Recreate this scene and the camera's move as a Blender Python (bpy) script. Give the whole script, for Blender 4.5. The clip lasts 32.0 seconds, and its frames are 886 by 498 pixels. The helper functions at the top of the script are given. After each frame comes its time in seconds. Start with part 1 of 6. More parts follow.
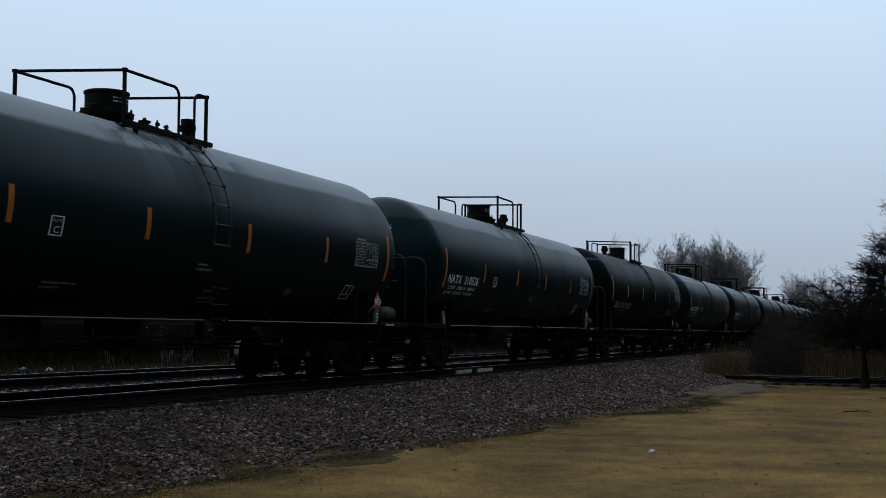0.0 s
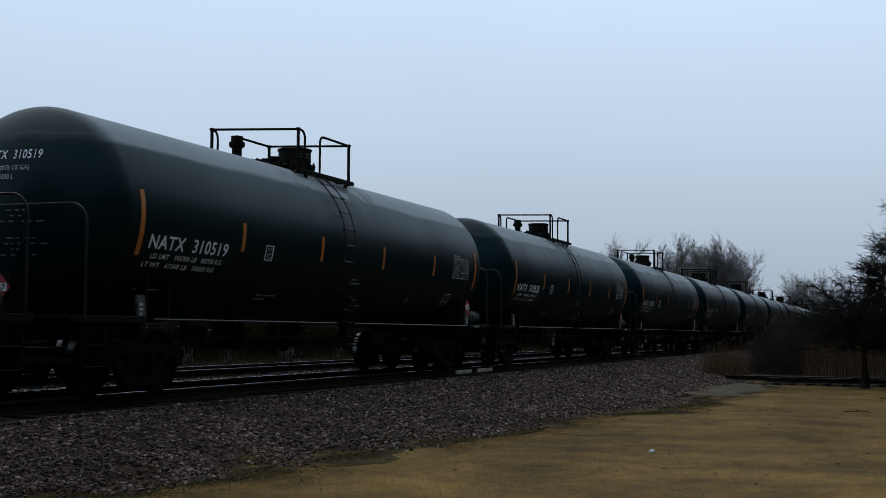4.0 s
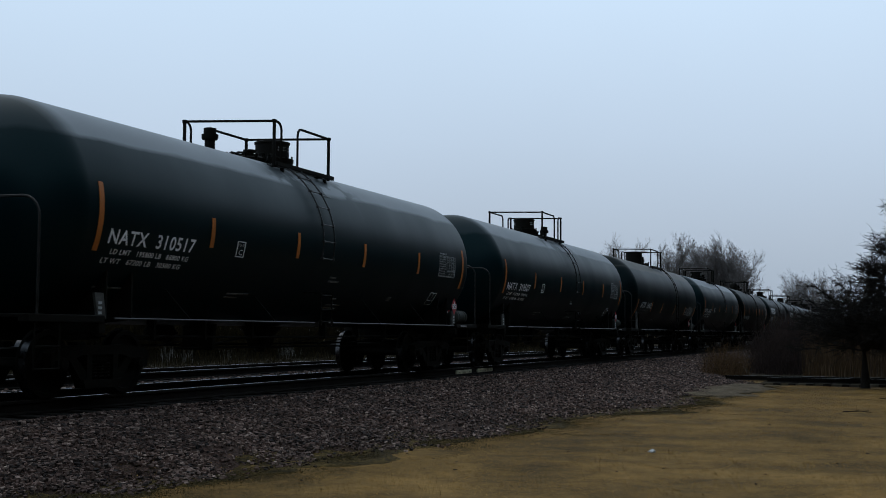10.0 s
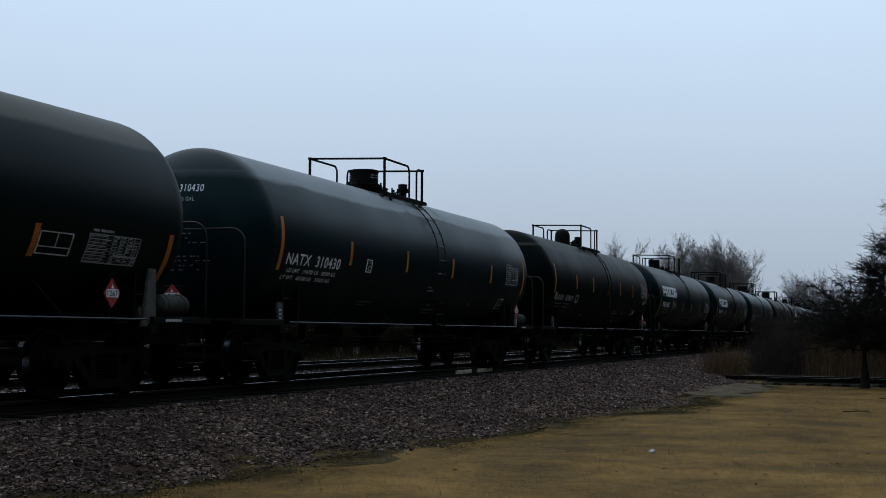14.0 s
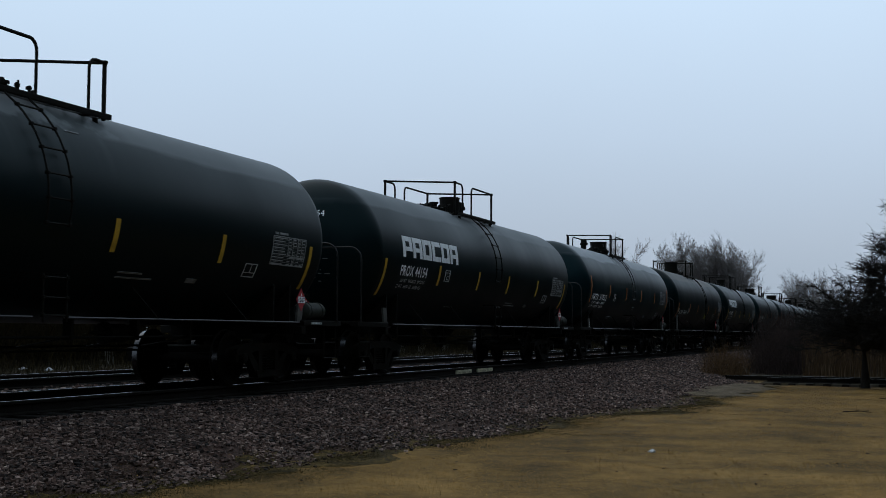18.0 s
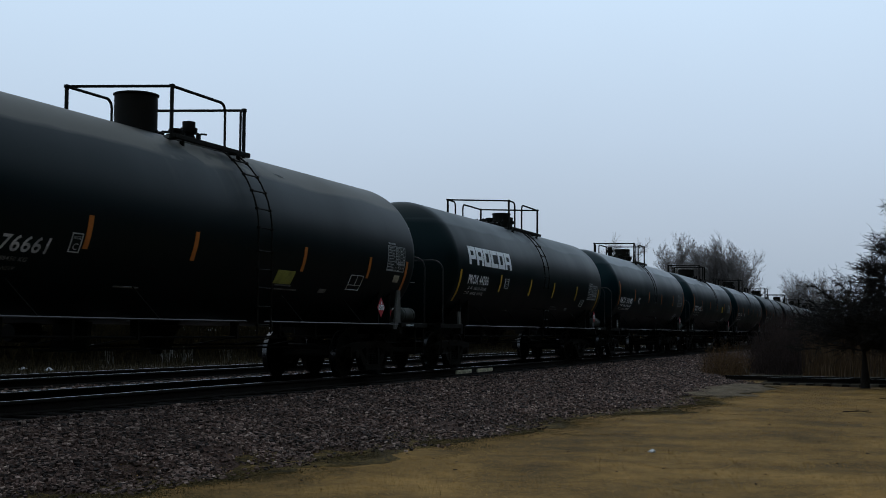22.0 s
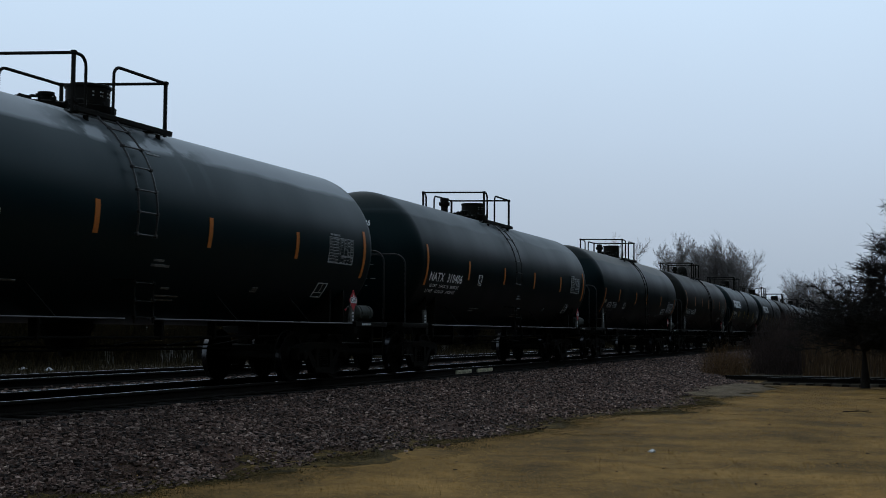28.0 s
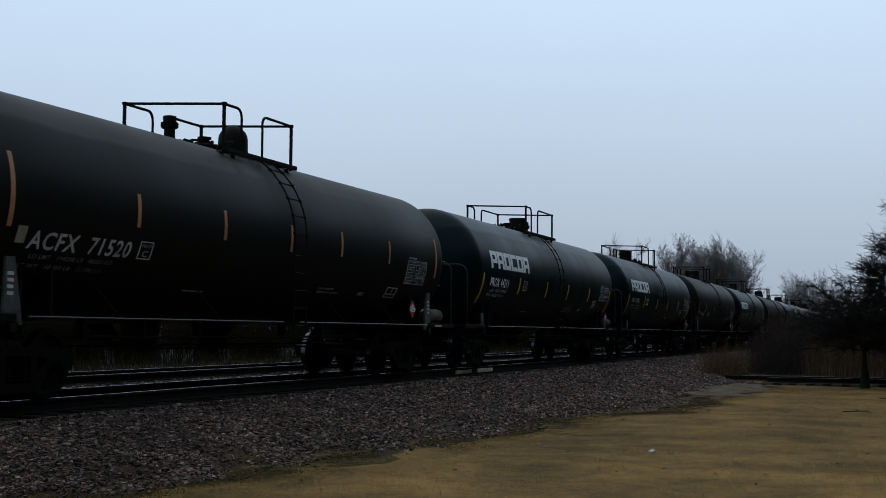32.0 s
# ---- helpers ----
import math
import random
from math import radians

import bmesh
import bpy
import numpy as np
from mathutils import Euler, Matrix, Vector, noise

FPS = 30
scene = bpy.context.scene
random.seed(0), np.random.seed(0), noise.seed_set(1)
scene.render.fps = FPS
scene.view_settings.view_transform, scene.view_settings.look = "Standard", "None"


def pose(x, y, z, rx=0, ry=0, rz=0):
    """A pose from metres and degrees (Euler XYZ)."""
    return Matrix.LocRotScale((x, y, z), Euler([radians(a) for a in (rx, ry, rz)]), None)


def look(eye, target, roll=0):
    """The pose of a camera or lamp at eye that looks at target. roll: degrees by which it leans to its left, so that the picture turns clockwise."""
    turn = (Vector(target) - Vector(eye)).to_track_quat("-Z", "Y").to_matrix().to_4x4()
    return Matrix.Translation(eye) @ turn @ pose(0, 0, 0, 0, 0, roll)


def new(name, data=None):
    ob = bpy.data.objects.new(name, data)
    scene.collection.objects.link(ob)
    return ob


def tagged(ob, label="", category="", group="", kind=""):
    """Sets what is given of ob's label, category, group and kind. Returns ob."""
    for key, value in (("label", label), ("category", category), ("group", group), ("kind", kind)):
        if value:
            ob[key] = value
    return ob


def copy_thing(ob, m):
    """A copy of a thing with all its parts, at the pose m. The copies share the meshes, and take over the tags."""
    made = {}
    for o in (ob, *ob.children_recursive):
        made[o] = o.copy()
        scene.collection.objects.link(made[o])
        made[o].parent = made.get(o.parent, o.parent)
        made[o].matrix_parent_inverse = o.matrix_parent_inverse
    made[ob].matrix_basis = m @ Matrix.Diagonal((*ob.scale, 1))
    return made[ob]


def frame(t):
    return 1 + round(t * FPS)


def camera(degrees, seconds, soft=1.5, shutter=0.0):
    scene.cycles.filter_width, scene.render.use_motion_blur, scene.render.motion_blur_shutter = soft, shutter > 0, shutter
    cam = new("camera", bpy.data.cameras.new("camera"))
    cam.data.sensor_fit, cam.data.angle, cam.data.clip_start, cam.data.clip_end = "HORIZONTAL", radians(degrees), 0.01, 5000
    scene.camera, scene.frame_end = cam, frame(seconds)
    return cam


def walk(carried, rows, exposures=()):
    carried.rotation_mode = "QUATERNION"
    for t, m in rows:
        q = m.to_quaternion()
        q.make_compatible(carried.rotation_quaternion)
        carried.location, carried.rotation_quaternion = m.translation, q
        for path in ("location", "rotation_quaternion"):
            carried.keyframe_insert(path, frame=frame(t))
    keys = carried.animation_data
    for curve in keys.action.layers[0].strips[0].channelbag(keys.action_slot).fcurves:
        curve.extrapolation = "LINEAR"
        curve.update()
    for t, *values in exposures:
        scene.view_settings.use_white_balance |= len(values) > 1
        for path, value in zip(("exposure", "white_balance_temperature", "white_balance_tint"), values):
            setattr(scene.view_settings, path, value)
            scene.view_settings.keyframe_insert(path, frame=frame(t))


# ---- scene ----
cam = camera(38.606, 32.0, soft=0.65, shutter=0.05)
_yaw, _pitch = radians(19.921), radians(3.761)
EYE = Vector((0.0, 0.0, 0.904))
AIM = EYE + Vector((math.cos(_pitch) * math.cos(_yaw), math.cos(_pitch) * math.sin(_yaw), math.sin(_pitch))) * 10
_cam_pose = look(EYE, AIM, 0.349)
walk(cam, [(0.0, _cam_pose), (32.0, _cam_pose)])

TRACK_Y = 11.377      # centre line of the near track; z = 0 is the top of its rails
TRACK2_Y = TRACK_Y + 4.708

# ---- world and light: a cold, overcast late winter afternoon ----
world = bpy.data.worlds.new("overcast_sky")
scene.world = world
world.use_nodes = True
wn, wl = world.node_tree.nodes, world.node_tree.links
wn.clear()
w_out = wn.new("ShaderNodeOutputWorld")
w_bg = wn.new("ShaderNodeBackground")
w_tc = wn.new("ShaderNodeTexCoord")
w_sep = wn.new("ShaderNodeSeparateXYZ")
w_ramp = wn.new("ShaderNodeValToRGB")
w_noise = wn.new("ShaderNodeTexNoise")
w_mix = wn.new("ShaderNodeMix")
w_mix.data_type, w_mix.blend_type = "RGBA", "MULTIPLY"
w_nr = wn.new("ShaderNodeMapRange")
w_noise.inputs["Scale"].default_value = 2.2
w_noise.inputs["Detail"].default_value = 4
w_nr.inputs["To Min"].default_value, w_nr.inputs["To Max"].default_value = 0.93, 1.07
wl.new(w_tc.outputs["Generated"], w_sep.inputs[0])
wl.new(w_tc.outputs["Generated"], w_noise.inputs["Vector"])
wl.new(w_sep.outputs["Z"], w_ramp.inputs[0])
el = w_ramp.color_ramp.elements
el[0].position, el[0].color = 0.0, (0.345, 0.415, 0.500, 1)
el[1].position, el[1].color = 1.0, (0.40, 0.52, 0.66, 1)
for at, col in ((0.07, (0.440, 0.525, 0.635, 1)), (0.15, (0.525, 0.645, 0.795, 1)), (0.26, (0.605, 0.765, 0.950, 1)), (0.50, (0.52, 0.67, 0.84, 1))):
    e = el.new(at)
    e.color = col
wl.new(w_noise.outputs["Fac"], w_nr.inputs["Value"])
w_mix.inputs["Factor"].default_value = 1.0
wl.new(w_ramp.outputs["Color"], w_mix.inputs["A"])
wl.new(w_nr.outputs["Result"], w_mix.inputs["B"])
wl.new(w_mix.outputs["Result"], w_bg.inputs["Color"])
w_bg.inputs["Strength"].default_value = 1.0
wl.new(w_bg.outputs[0], w_out.inputs[0])

sun_data = bpy.data.lights.new("sun", "SUN")
sun_data.energy, sun_data.angle, sun_data.color = 0.5, radians(60), (1.0, 0.97, 0.93)
sun = new("sun", sun_data)
sun.matrix_world = look((0, 0, 30), (-6, -14, 0))
scene.view_settings.exposure = 0.0


# ---- materials ----
def mat(name, base, rough=0.7, metal=0.0, spec=0.5, vary=0.25, scale=3.0, fine=40.0, bump=0.15, second=None, amount=0.5, coords="Object", rand=0.0):
    """Procedural surface: base colour broken by a coarse and a fine noise, with fine relief."""
    m = bpy.data.materials.new(name)
    m.use_nodes = True
    nt, n = m.node_tree, m.node_tree.nodes
    b = n["Principled BSDF"]
    b.inputs["Metallic"].default_value = metal
    b.inputs["Specular IOR Level"].default_value = spec
    tc = n.new("ShaderNodeTexCoord")
    coarse, small = n.new("ShaderNodeTexNoise"), n.new("ShaderNodeTexNoise")
    coarse.inputs["Scale"].default_value, small.inputs["Scale"].default_value = scale, fine
    coarse.inputs["Detail"].default_value, small.inputs["Detail"].default_value = 5, 3
    for t in (coarse, small):
        nt.links.new(tc.outputs[coords], t.inputs["Vector"])
    mix = n.new("ShaderNodeMix")
    mix.data_type = "RGBA"
    c2 = second or tuple(c * 0.55 for c in base)
    mix.inputs["A"].default_value = (*base, 1)
    mix.inputs["B"].default_value = (*c2, 1)
    mr = n.new("ShaderNodeMapRange")
    mr.inputs["From Min"].default_value, mr.inputs["From Max"].default_value = 0.62 - amount * 0.35, 0.72
    nt.links.new(coarse.outputs["Fac"], mr.inputs["Value"])
    nt.links.new(mr.outputs["Result"], mix.inputs["Factor"])
    hsv = n.new("ShaderNodeHueSaturation")
    mv = n.new("ShaderNodeMapRange")
    mv.inputs["From Min"].default_value, mv.inputs["From Max"].default_value = 0.3, 0.7
    mv.inputs["To Min"].default_value, mv.inputs["To Max"].default_value = 1 - vary, 1 + vary
    nt.links.new(small.outputs["Fac"], mv.inputs["Value"])
    value = mv.outputs["Result"]
    if rand:
        oi = n.new("ShaderNodeObjectInfo")
        ro = n.new("ShaderNodeMapRange")
        ro.inputs["To Min"].default_value, ro.inputs["To Max"].default_value = 1 - rand, 1 + rand
        mu = n.new("ShaderNodeMath")
        mu.operation = "MULTIPLY"
        nt.links.new(oi.outputs["Random"], ro.inputs["Value"])
        nt.links.new(ro.outputs["Result"], mu.inputs[0])
        nt.links.new(value, mu.inputs[1])
        value = mu.outputs[0]
    nt.links.new(value, hsv.inputs["Value"])
    nt.links.new(mix.outputs["Result"], hsv.inputs["Color"])
    nt.links.new(hsv.outputs["Color"], b.inputs["Base Color"])
    rr = n.new("ShaderNodeMapRange")
    rr.inputs["To Min"].default_value, rr.inputs["To Max"].default_value = max(0.03, rough - 0.1), min(1, rough + 0.12)
    nt.links.new(coarse.outputs["Fac"], rr.inputs["Value"])
    nt.links.new(rr.outputs["Result"], b.inputs["Roughness"])
    if bump:
        bp = n.new("ShaderNodeBump")
        bp.inputs["Strength"].default_value, bp.inputs["Distance"].default_value = bump, 0.01
        nt.links.new(small.outputs["Fac"], bp.inputs["Height"])
        nt.links.new(bp.outputs["Normal"], b.inputs["Normal"])
    return m


def tank_paint(name, base, dust_sheen, dusty, rough, streak=(0.03, 0.028, 0.026), runs=0.3, spec=0.09, tint=(0.72, 1.0, 1.0)):
    """Old black tank paint: crown paled by road dust and painted-in sky sheen, run-down streaks, patchy gloss."""
    m = bpy.data.materials.new(name)
    m.use_nodes = True
    nt, n = m.node_tree, m.node_tree.nodes
    b = n["Principled BSDF"]
    b.inputs["Specular IOR Level"].default_value = spec
    b.inputs["Specular Tint"].default_value = (*tint, 1)
    tc = n.new("ShaderNodeTexCoord")
    sep = n.new("ShaderNodeSeparateXYZ")
    nt.links.new(tc.outputs["Object"], sep.inputs[0])
    oi = n.new("ShaderNodeObjectInfo")
    off = n.new("ShaderNodeVectorMath")
    off.operation = "MULTIPLY_ADD"
    off.inputs[1].default_value = (37.0, 11.0, 0.0)
    cx = n.new("ShaderNodeCombineXYZ")
    for i in range(2):
        nt.links.new(oi.outputs["Random"], cx.inputs[i])
    nt.links.new(cx.outputs[0], off.inputs[0])
    nt.links.new(tc.outputs["Object"], off.inputs[2])
    def noise_node(scale, stretch, detail=5):
        mp = n.new("ShaderNodeMapping")
        mp.inputs["Scale"].default_value = stretch
        t = n.new("ShaderNodeTexNoise")
        t.inputs["Scale"].default_value, t.inputs["Detail"].default_value = scale, detail
        nt.links.new(off.outputs[0], mp.inputs["Vector"])
        nt.links.new(mp.outputs[0], t.inputs["Vector"])
        return t
    wav, run, fine = noise_node(1.1, (0.35, 1, 1)), noise_node(0.9, (0.8, 0.25, 0.25), 3), noise_node(28.0, (1, 1, 1), 3)
    # dust on the crown, with an uneven lower edge, paled further for sky sheen
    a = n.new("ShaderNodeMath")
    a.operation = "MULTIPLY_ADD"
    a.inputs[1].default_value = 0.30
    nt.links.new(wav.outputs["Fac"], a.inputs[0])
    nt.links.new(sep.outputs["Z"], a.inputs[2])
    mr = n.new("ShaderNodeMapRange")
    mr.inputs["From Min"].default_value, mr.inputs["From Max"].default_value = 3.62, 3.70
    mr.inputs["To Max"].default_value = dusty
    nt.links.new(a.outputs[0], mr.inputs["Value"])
    base_mix, dust_sheen_mix = n.new("ShaderNodeMix"), n.new("ShaderNodeMix")
    base_mix.data_type = dust_sheen_mix.data_type = "RGBA"
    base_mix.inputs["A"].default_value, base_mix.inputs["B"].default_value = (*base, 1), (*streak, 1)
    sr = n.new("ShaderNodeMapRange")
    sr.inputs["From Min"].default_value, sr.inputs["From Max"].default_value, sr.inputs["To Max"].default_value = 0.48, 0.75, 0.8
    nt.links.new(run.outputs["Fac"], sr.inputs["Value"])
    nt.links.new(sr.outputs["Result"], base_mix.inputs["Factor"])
    dust_sheen_mix.inputs["B"].default_value = (*dust_sheen, 1)
    nt.links.new(base_mix.outputs["Result"], dust_sheen_mix.inputs["A"])
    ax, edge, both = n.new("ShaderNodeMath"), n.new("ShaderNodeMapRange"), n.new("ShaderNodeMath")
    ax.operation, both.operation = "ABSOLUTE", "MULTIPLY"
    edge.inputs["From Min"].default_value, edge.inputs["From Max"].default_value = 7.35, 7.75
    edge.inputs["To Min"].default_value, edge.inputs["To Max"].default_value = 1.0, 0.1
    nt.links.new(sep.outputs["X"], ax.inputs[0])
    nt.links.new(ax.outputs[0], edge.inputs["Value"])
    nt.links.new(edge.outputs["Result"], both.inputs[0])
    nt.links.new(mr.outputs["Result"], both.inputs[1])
    # rain runs below the platform and a pale tide line along the upper flank
    def rng_node(src, a0, a1, b0=0.0, b1=1.0):
        q = n.new("ShaderNodeMapRange")
        for k, val in (("From Min", a0), ("From Max", a1), ("To Min", b0), ("To Max", b1)):
            q.inputs[k].default_value = val
        nt.links.new(src, q.inputs["Value"])
        return q.outputs["Result"]
    def times(p, q, op="MULTIPLY"):
        z = n.new("ShaderNodeMath")
        z.operation = op
        for k, val in enumerate((p, q)):
            if isinstance(val, float):
                z.inputs[k].default_value = val
            else:
                nt.links.new(val, z.inputs[k])
        return z.outputs[0]
    drip = noise_node(3.2, (1.0, 0.05, 0.05), 3)
    under = times(rng_node(ax.outputs[0], 1.1, 2.1, 1.0, 0.0), rng_node(sep.outputs["Z"], 2.9, 3.75))
    drips = times(times(rng_node(drip.outputs["Fac"], 0.52, 0.66), under), runs)
    wob = times(sep.outputs["Z"], times(wav.outputs["Fac"], 0.10), "ADD")
    line = times(rng_node(wob, 3.58, 3.63), rng_node(wob, 3.65, 3.72, 1.0, 0.0))
    tide = times(times(line, rng_node(run.outputs["Fac"], 0.40, 0.58)), runs * 0.8)
    # oil spilt beside the platform breaks the dust
    blot = noise_node(1.7, (0.8, 1, 1))
    spill = times(rng_node(ax.outputs[0], 1.3, 2.2, 1.0, 0.0), rng_node(blot.outputs["Fac"], 0.46, 0.53))
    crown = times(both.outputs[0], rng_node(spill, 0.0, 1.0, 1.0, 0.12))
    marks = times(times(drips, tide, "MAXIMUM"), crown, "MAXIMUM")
    nt.links.new(marks, dust_sheen_mix.inputs["Factor"])
    nt.links.new(dust_sheen_mix.outputs["Result"], b.inputs["Base Color"])
    rr = n.new("ShaderNodeMapRange")
    rr.inputs["From Min"].default_value, rr.inputs["From Max"].default_value = 0.3, 0.7
    rr.inputs["To Min"].default_value, rr.inputs["To Max"].default_value = rough - 0.04, rough + 0.05
    nt.links.new(run.outputs["Fac"], rr.inputs["Value"])
    nt.links.new(times(rr.outputs["Result"], times(marks, 0.08), "ADD"), b.inputs["Roughness"])
    bp = n.new("ShaderNodeBump")
    bp.inputs["Strength"].default_value, bp.inputs["Distance"].default_value = 0.015, 0.01
    nt.links.new(fine.outputs["Fac"], bp.inputs["Height"])
    nt.links.new(bp.outputs["Normal"], b.inputs["Normal"])
    return m


M_TANK = {
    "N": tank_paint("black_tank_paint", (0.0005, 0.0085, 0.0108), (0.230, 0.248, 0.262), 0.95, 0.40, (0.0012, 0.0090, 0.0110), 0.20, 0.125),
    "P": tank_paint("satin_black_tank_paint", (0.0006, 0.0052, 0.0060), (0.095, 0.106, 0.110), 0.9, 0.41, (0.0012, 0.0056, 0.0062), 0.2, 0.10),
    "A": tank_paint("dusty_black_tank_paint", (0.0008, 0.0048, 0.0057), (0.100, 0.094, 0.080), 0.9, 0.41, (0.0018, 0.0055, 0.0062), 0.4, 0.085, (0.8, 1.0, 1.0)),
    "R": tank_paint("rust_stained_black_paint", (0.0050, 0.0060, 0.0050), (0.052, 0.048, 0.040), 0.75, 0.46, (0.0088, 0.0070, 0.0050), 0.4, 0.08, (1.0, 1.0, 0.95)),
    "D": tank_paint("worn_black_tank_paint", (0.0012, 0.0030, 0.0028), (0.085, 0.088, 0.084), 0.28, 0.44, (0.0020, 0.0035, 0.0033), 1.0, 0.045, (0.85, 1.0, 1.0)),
}
M_RAILING = mat("dark_handrail_paint", (0.007, 0.007, 0.0065), 0.5, 0.0, 0.3, 0.3, 6.0, 60.0, 0.1, (0.016, 0.015, 0.013))
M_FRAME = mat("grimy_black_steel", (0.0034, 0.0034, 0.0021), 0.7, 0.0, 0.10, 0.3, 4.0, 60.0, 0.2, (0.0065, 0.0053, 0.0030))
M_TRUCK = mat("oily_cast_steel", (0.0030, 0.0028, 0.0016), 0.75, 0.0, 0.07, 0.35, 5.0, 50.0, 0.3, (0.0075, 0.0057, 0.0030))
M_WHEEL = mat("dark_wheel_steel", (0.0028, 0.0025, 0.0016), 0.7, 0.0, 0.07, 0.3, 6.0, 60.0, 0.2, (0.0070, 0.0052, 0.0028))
M_TREAD = mat("polished_wheel_tread", (0.0578, 0.0578, 0.0594), 0.25, 1.0, 0.5, 0.15, 8.0, 80.0, 0.05)
M_PIPE = mat("worn_pipe_paint", (0.0091, 0.0095, 0.0091), 0.42, 0.1, 0.45, 0.3, 6.0, 60.0, 0.1, (0.0245, 0.0224, 0.0210))
M_GREY = mat("weathered_grey_plate", (0.085, 0.085, 0.078), 0.65, 0.0, 0.3, 0.25, 5.0, 40.0, 0.15, (0.03, 0.028, 0.024))
M_DECK = mat("worn_pale_grating", (0.075, 0.078, 0.074), 0.6, 0.2, 0.4, 0.3, 5.0, 40.0, 0.2, (0.02, 0.02, 0.018))
M_RES = mat("dusty_grey_reservoir", (0.0352, 0.0396, 0.0331), 0.6, 0.0, 0.2, 0.25, 4.0, 40.0, 0.1)
M_RESPALE = mat("dusty_beige_reservoir", (0.10, 0.092, 0.070), 0.7, 0.0, 0.2, 0.3, 4.0, 40.0, 0.1, (0.05, 0.045, 0.034))
M_WHITE = mat("chalky_white_lettering", (0.84, 0.86, 0.87), 0.7, 0.0, 0.3, 0.15, 6.0, 70.0, 0.0, (0.66, 0.68, 0.68))
M_DIM = mat("faded_white_lettering", (0.52, 0.54, 0.545), 0.75, 0.0, 0.3, 0.3, 6.0, 70.0, 0.0, (0.28, 0.29, 0.29))
M_MID = mat("weathered_white_lettering", (0.34, 0.355, 0.36), 0.78, 0.0, 0.25, 0.35, 6.0, 70.0, 0.0, (0.16, 0.17, 0.17))
M_FAINT = mat("worn_white_lettering", (0.20, 0.21, 0.21), 0.8, 0.0, 0.2, 0.4, 6.0, 70.0, 0.0, (0.08, 0.085, 0.085))
M_ORANGE = mat("orange_reflective_tape", (0.47, 0.140, 0.018), 0.5, 0.0, 0.5, 0.15, 5.0, 50.0, 0.0, (0.38, 0.12, 0.012))
M_FADED = mat("faded_pinkish_tape", (0.44, 0.205, 0.100), 0.6, 0.0, 0.4, 0.25, 5.0, 50.0, 0.0, (0.34, 0.135, 0.060))
M_YELLOW = mat("yellow_reflective_tape", (0.52, 0.31, 0.02), 0.5, 0.0, 0.5, 0.15, 5.0, 50.0, 0.0, (0.34, 0.20, 0.015))
M_BRIGHTY = mat("bright_yellow_decal", (0.72, 0.48, 0.02), 0.5, 0.0, 0.5, 0.1, 5.0, 50.0, 0.0)
M_CREAM = mat("cream_decal", (0.36, 0.33, 0.24), 0.6, 0.0, 0.4, 0.2, 5.0, 50.0, 0.0)
M_LIME = mat("yellow_green_decal", (0.30, 0.31, 0.06), 0.6, 0.0, 0.4, 0.2, 5.0, 50.0, 0.0, (0.16, 0.17, 0.04))
M_RED = mat("placard_red", (0.42, 0.03, 0.04), 0.5, 0.0, 0.5, 0.15, 6.0, 50.0, 0.0)
M_RAIL = mat("rusty_rail_side", (0.010, 0.008, 0.006), 0.9, 0.0, 0.08, 0.3, 3.0, 40.0, 0.3, (0.010, 0.008, 0.007))
M_RAILTOP = mat("polished_rail_head", (0.50, 0.52, 0.55), 0.22, 1.0, 0.5, 0.08, 2.0, 50.0, 0.02)
M_RAILTOP2 = mat("dull_rail_head", (0.42, 0.43, 0.44), 0.30, 1.0, 0.5, 0.1, 2.0, 50.0, 0.02)
M_TIE = mat("creosoted_tie_wood", (0.015, 0.0125, 0.010), 0.9, 0.0, 0.15, 0.35, 3.0, 30.0, 0.4, (0.009, 0.0075, 0.006), rand=0.3)
M_MARK = mat("pale_yellow_rail_paint", (0.60, 0.55, 0.38), 0.75, 0.0, 0.3, 0.3, 8.0, 60.0, 0.1, (0.30, 0.27, 0.18))
M_LITTER = mat("white_litter", (0.4125, 0.4235, 0.4290), 0.6, 0.0, 0.4, 0.15, 10.0, 60.0, 0.1)


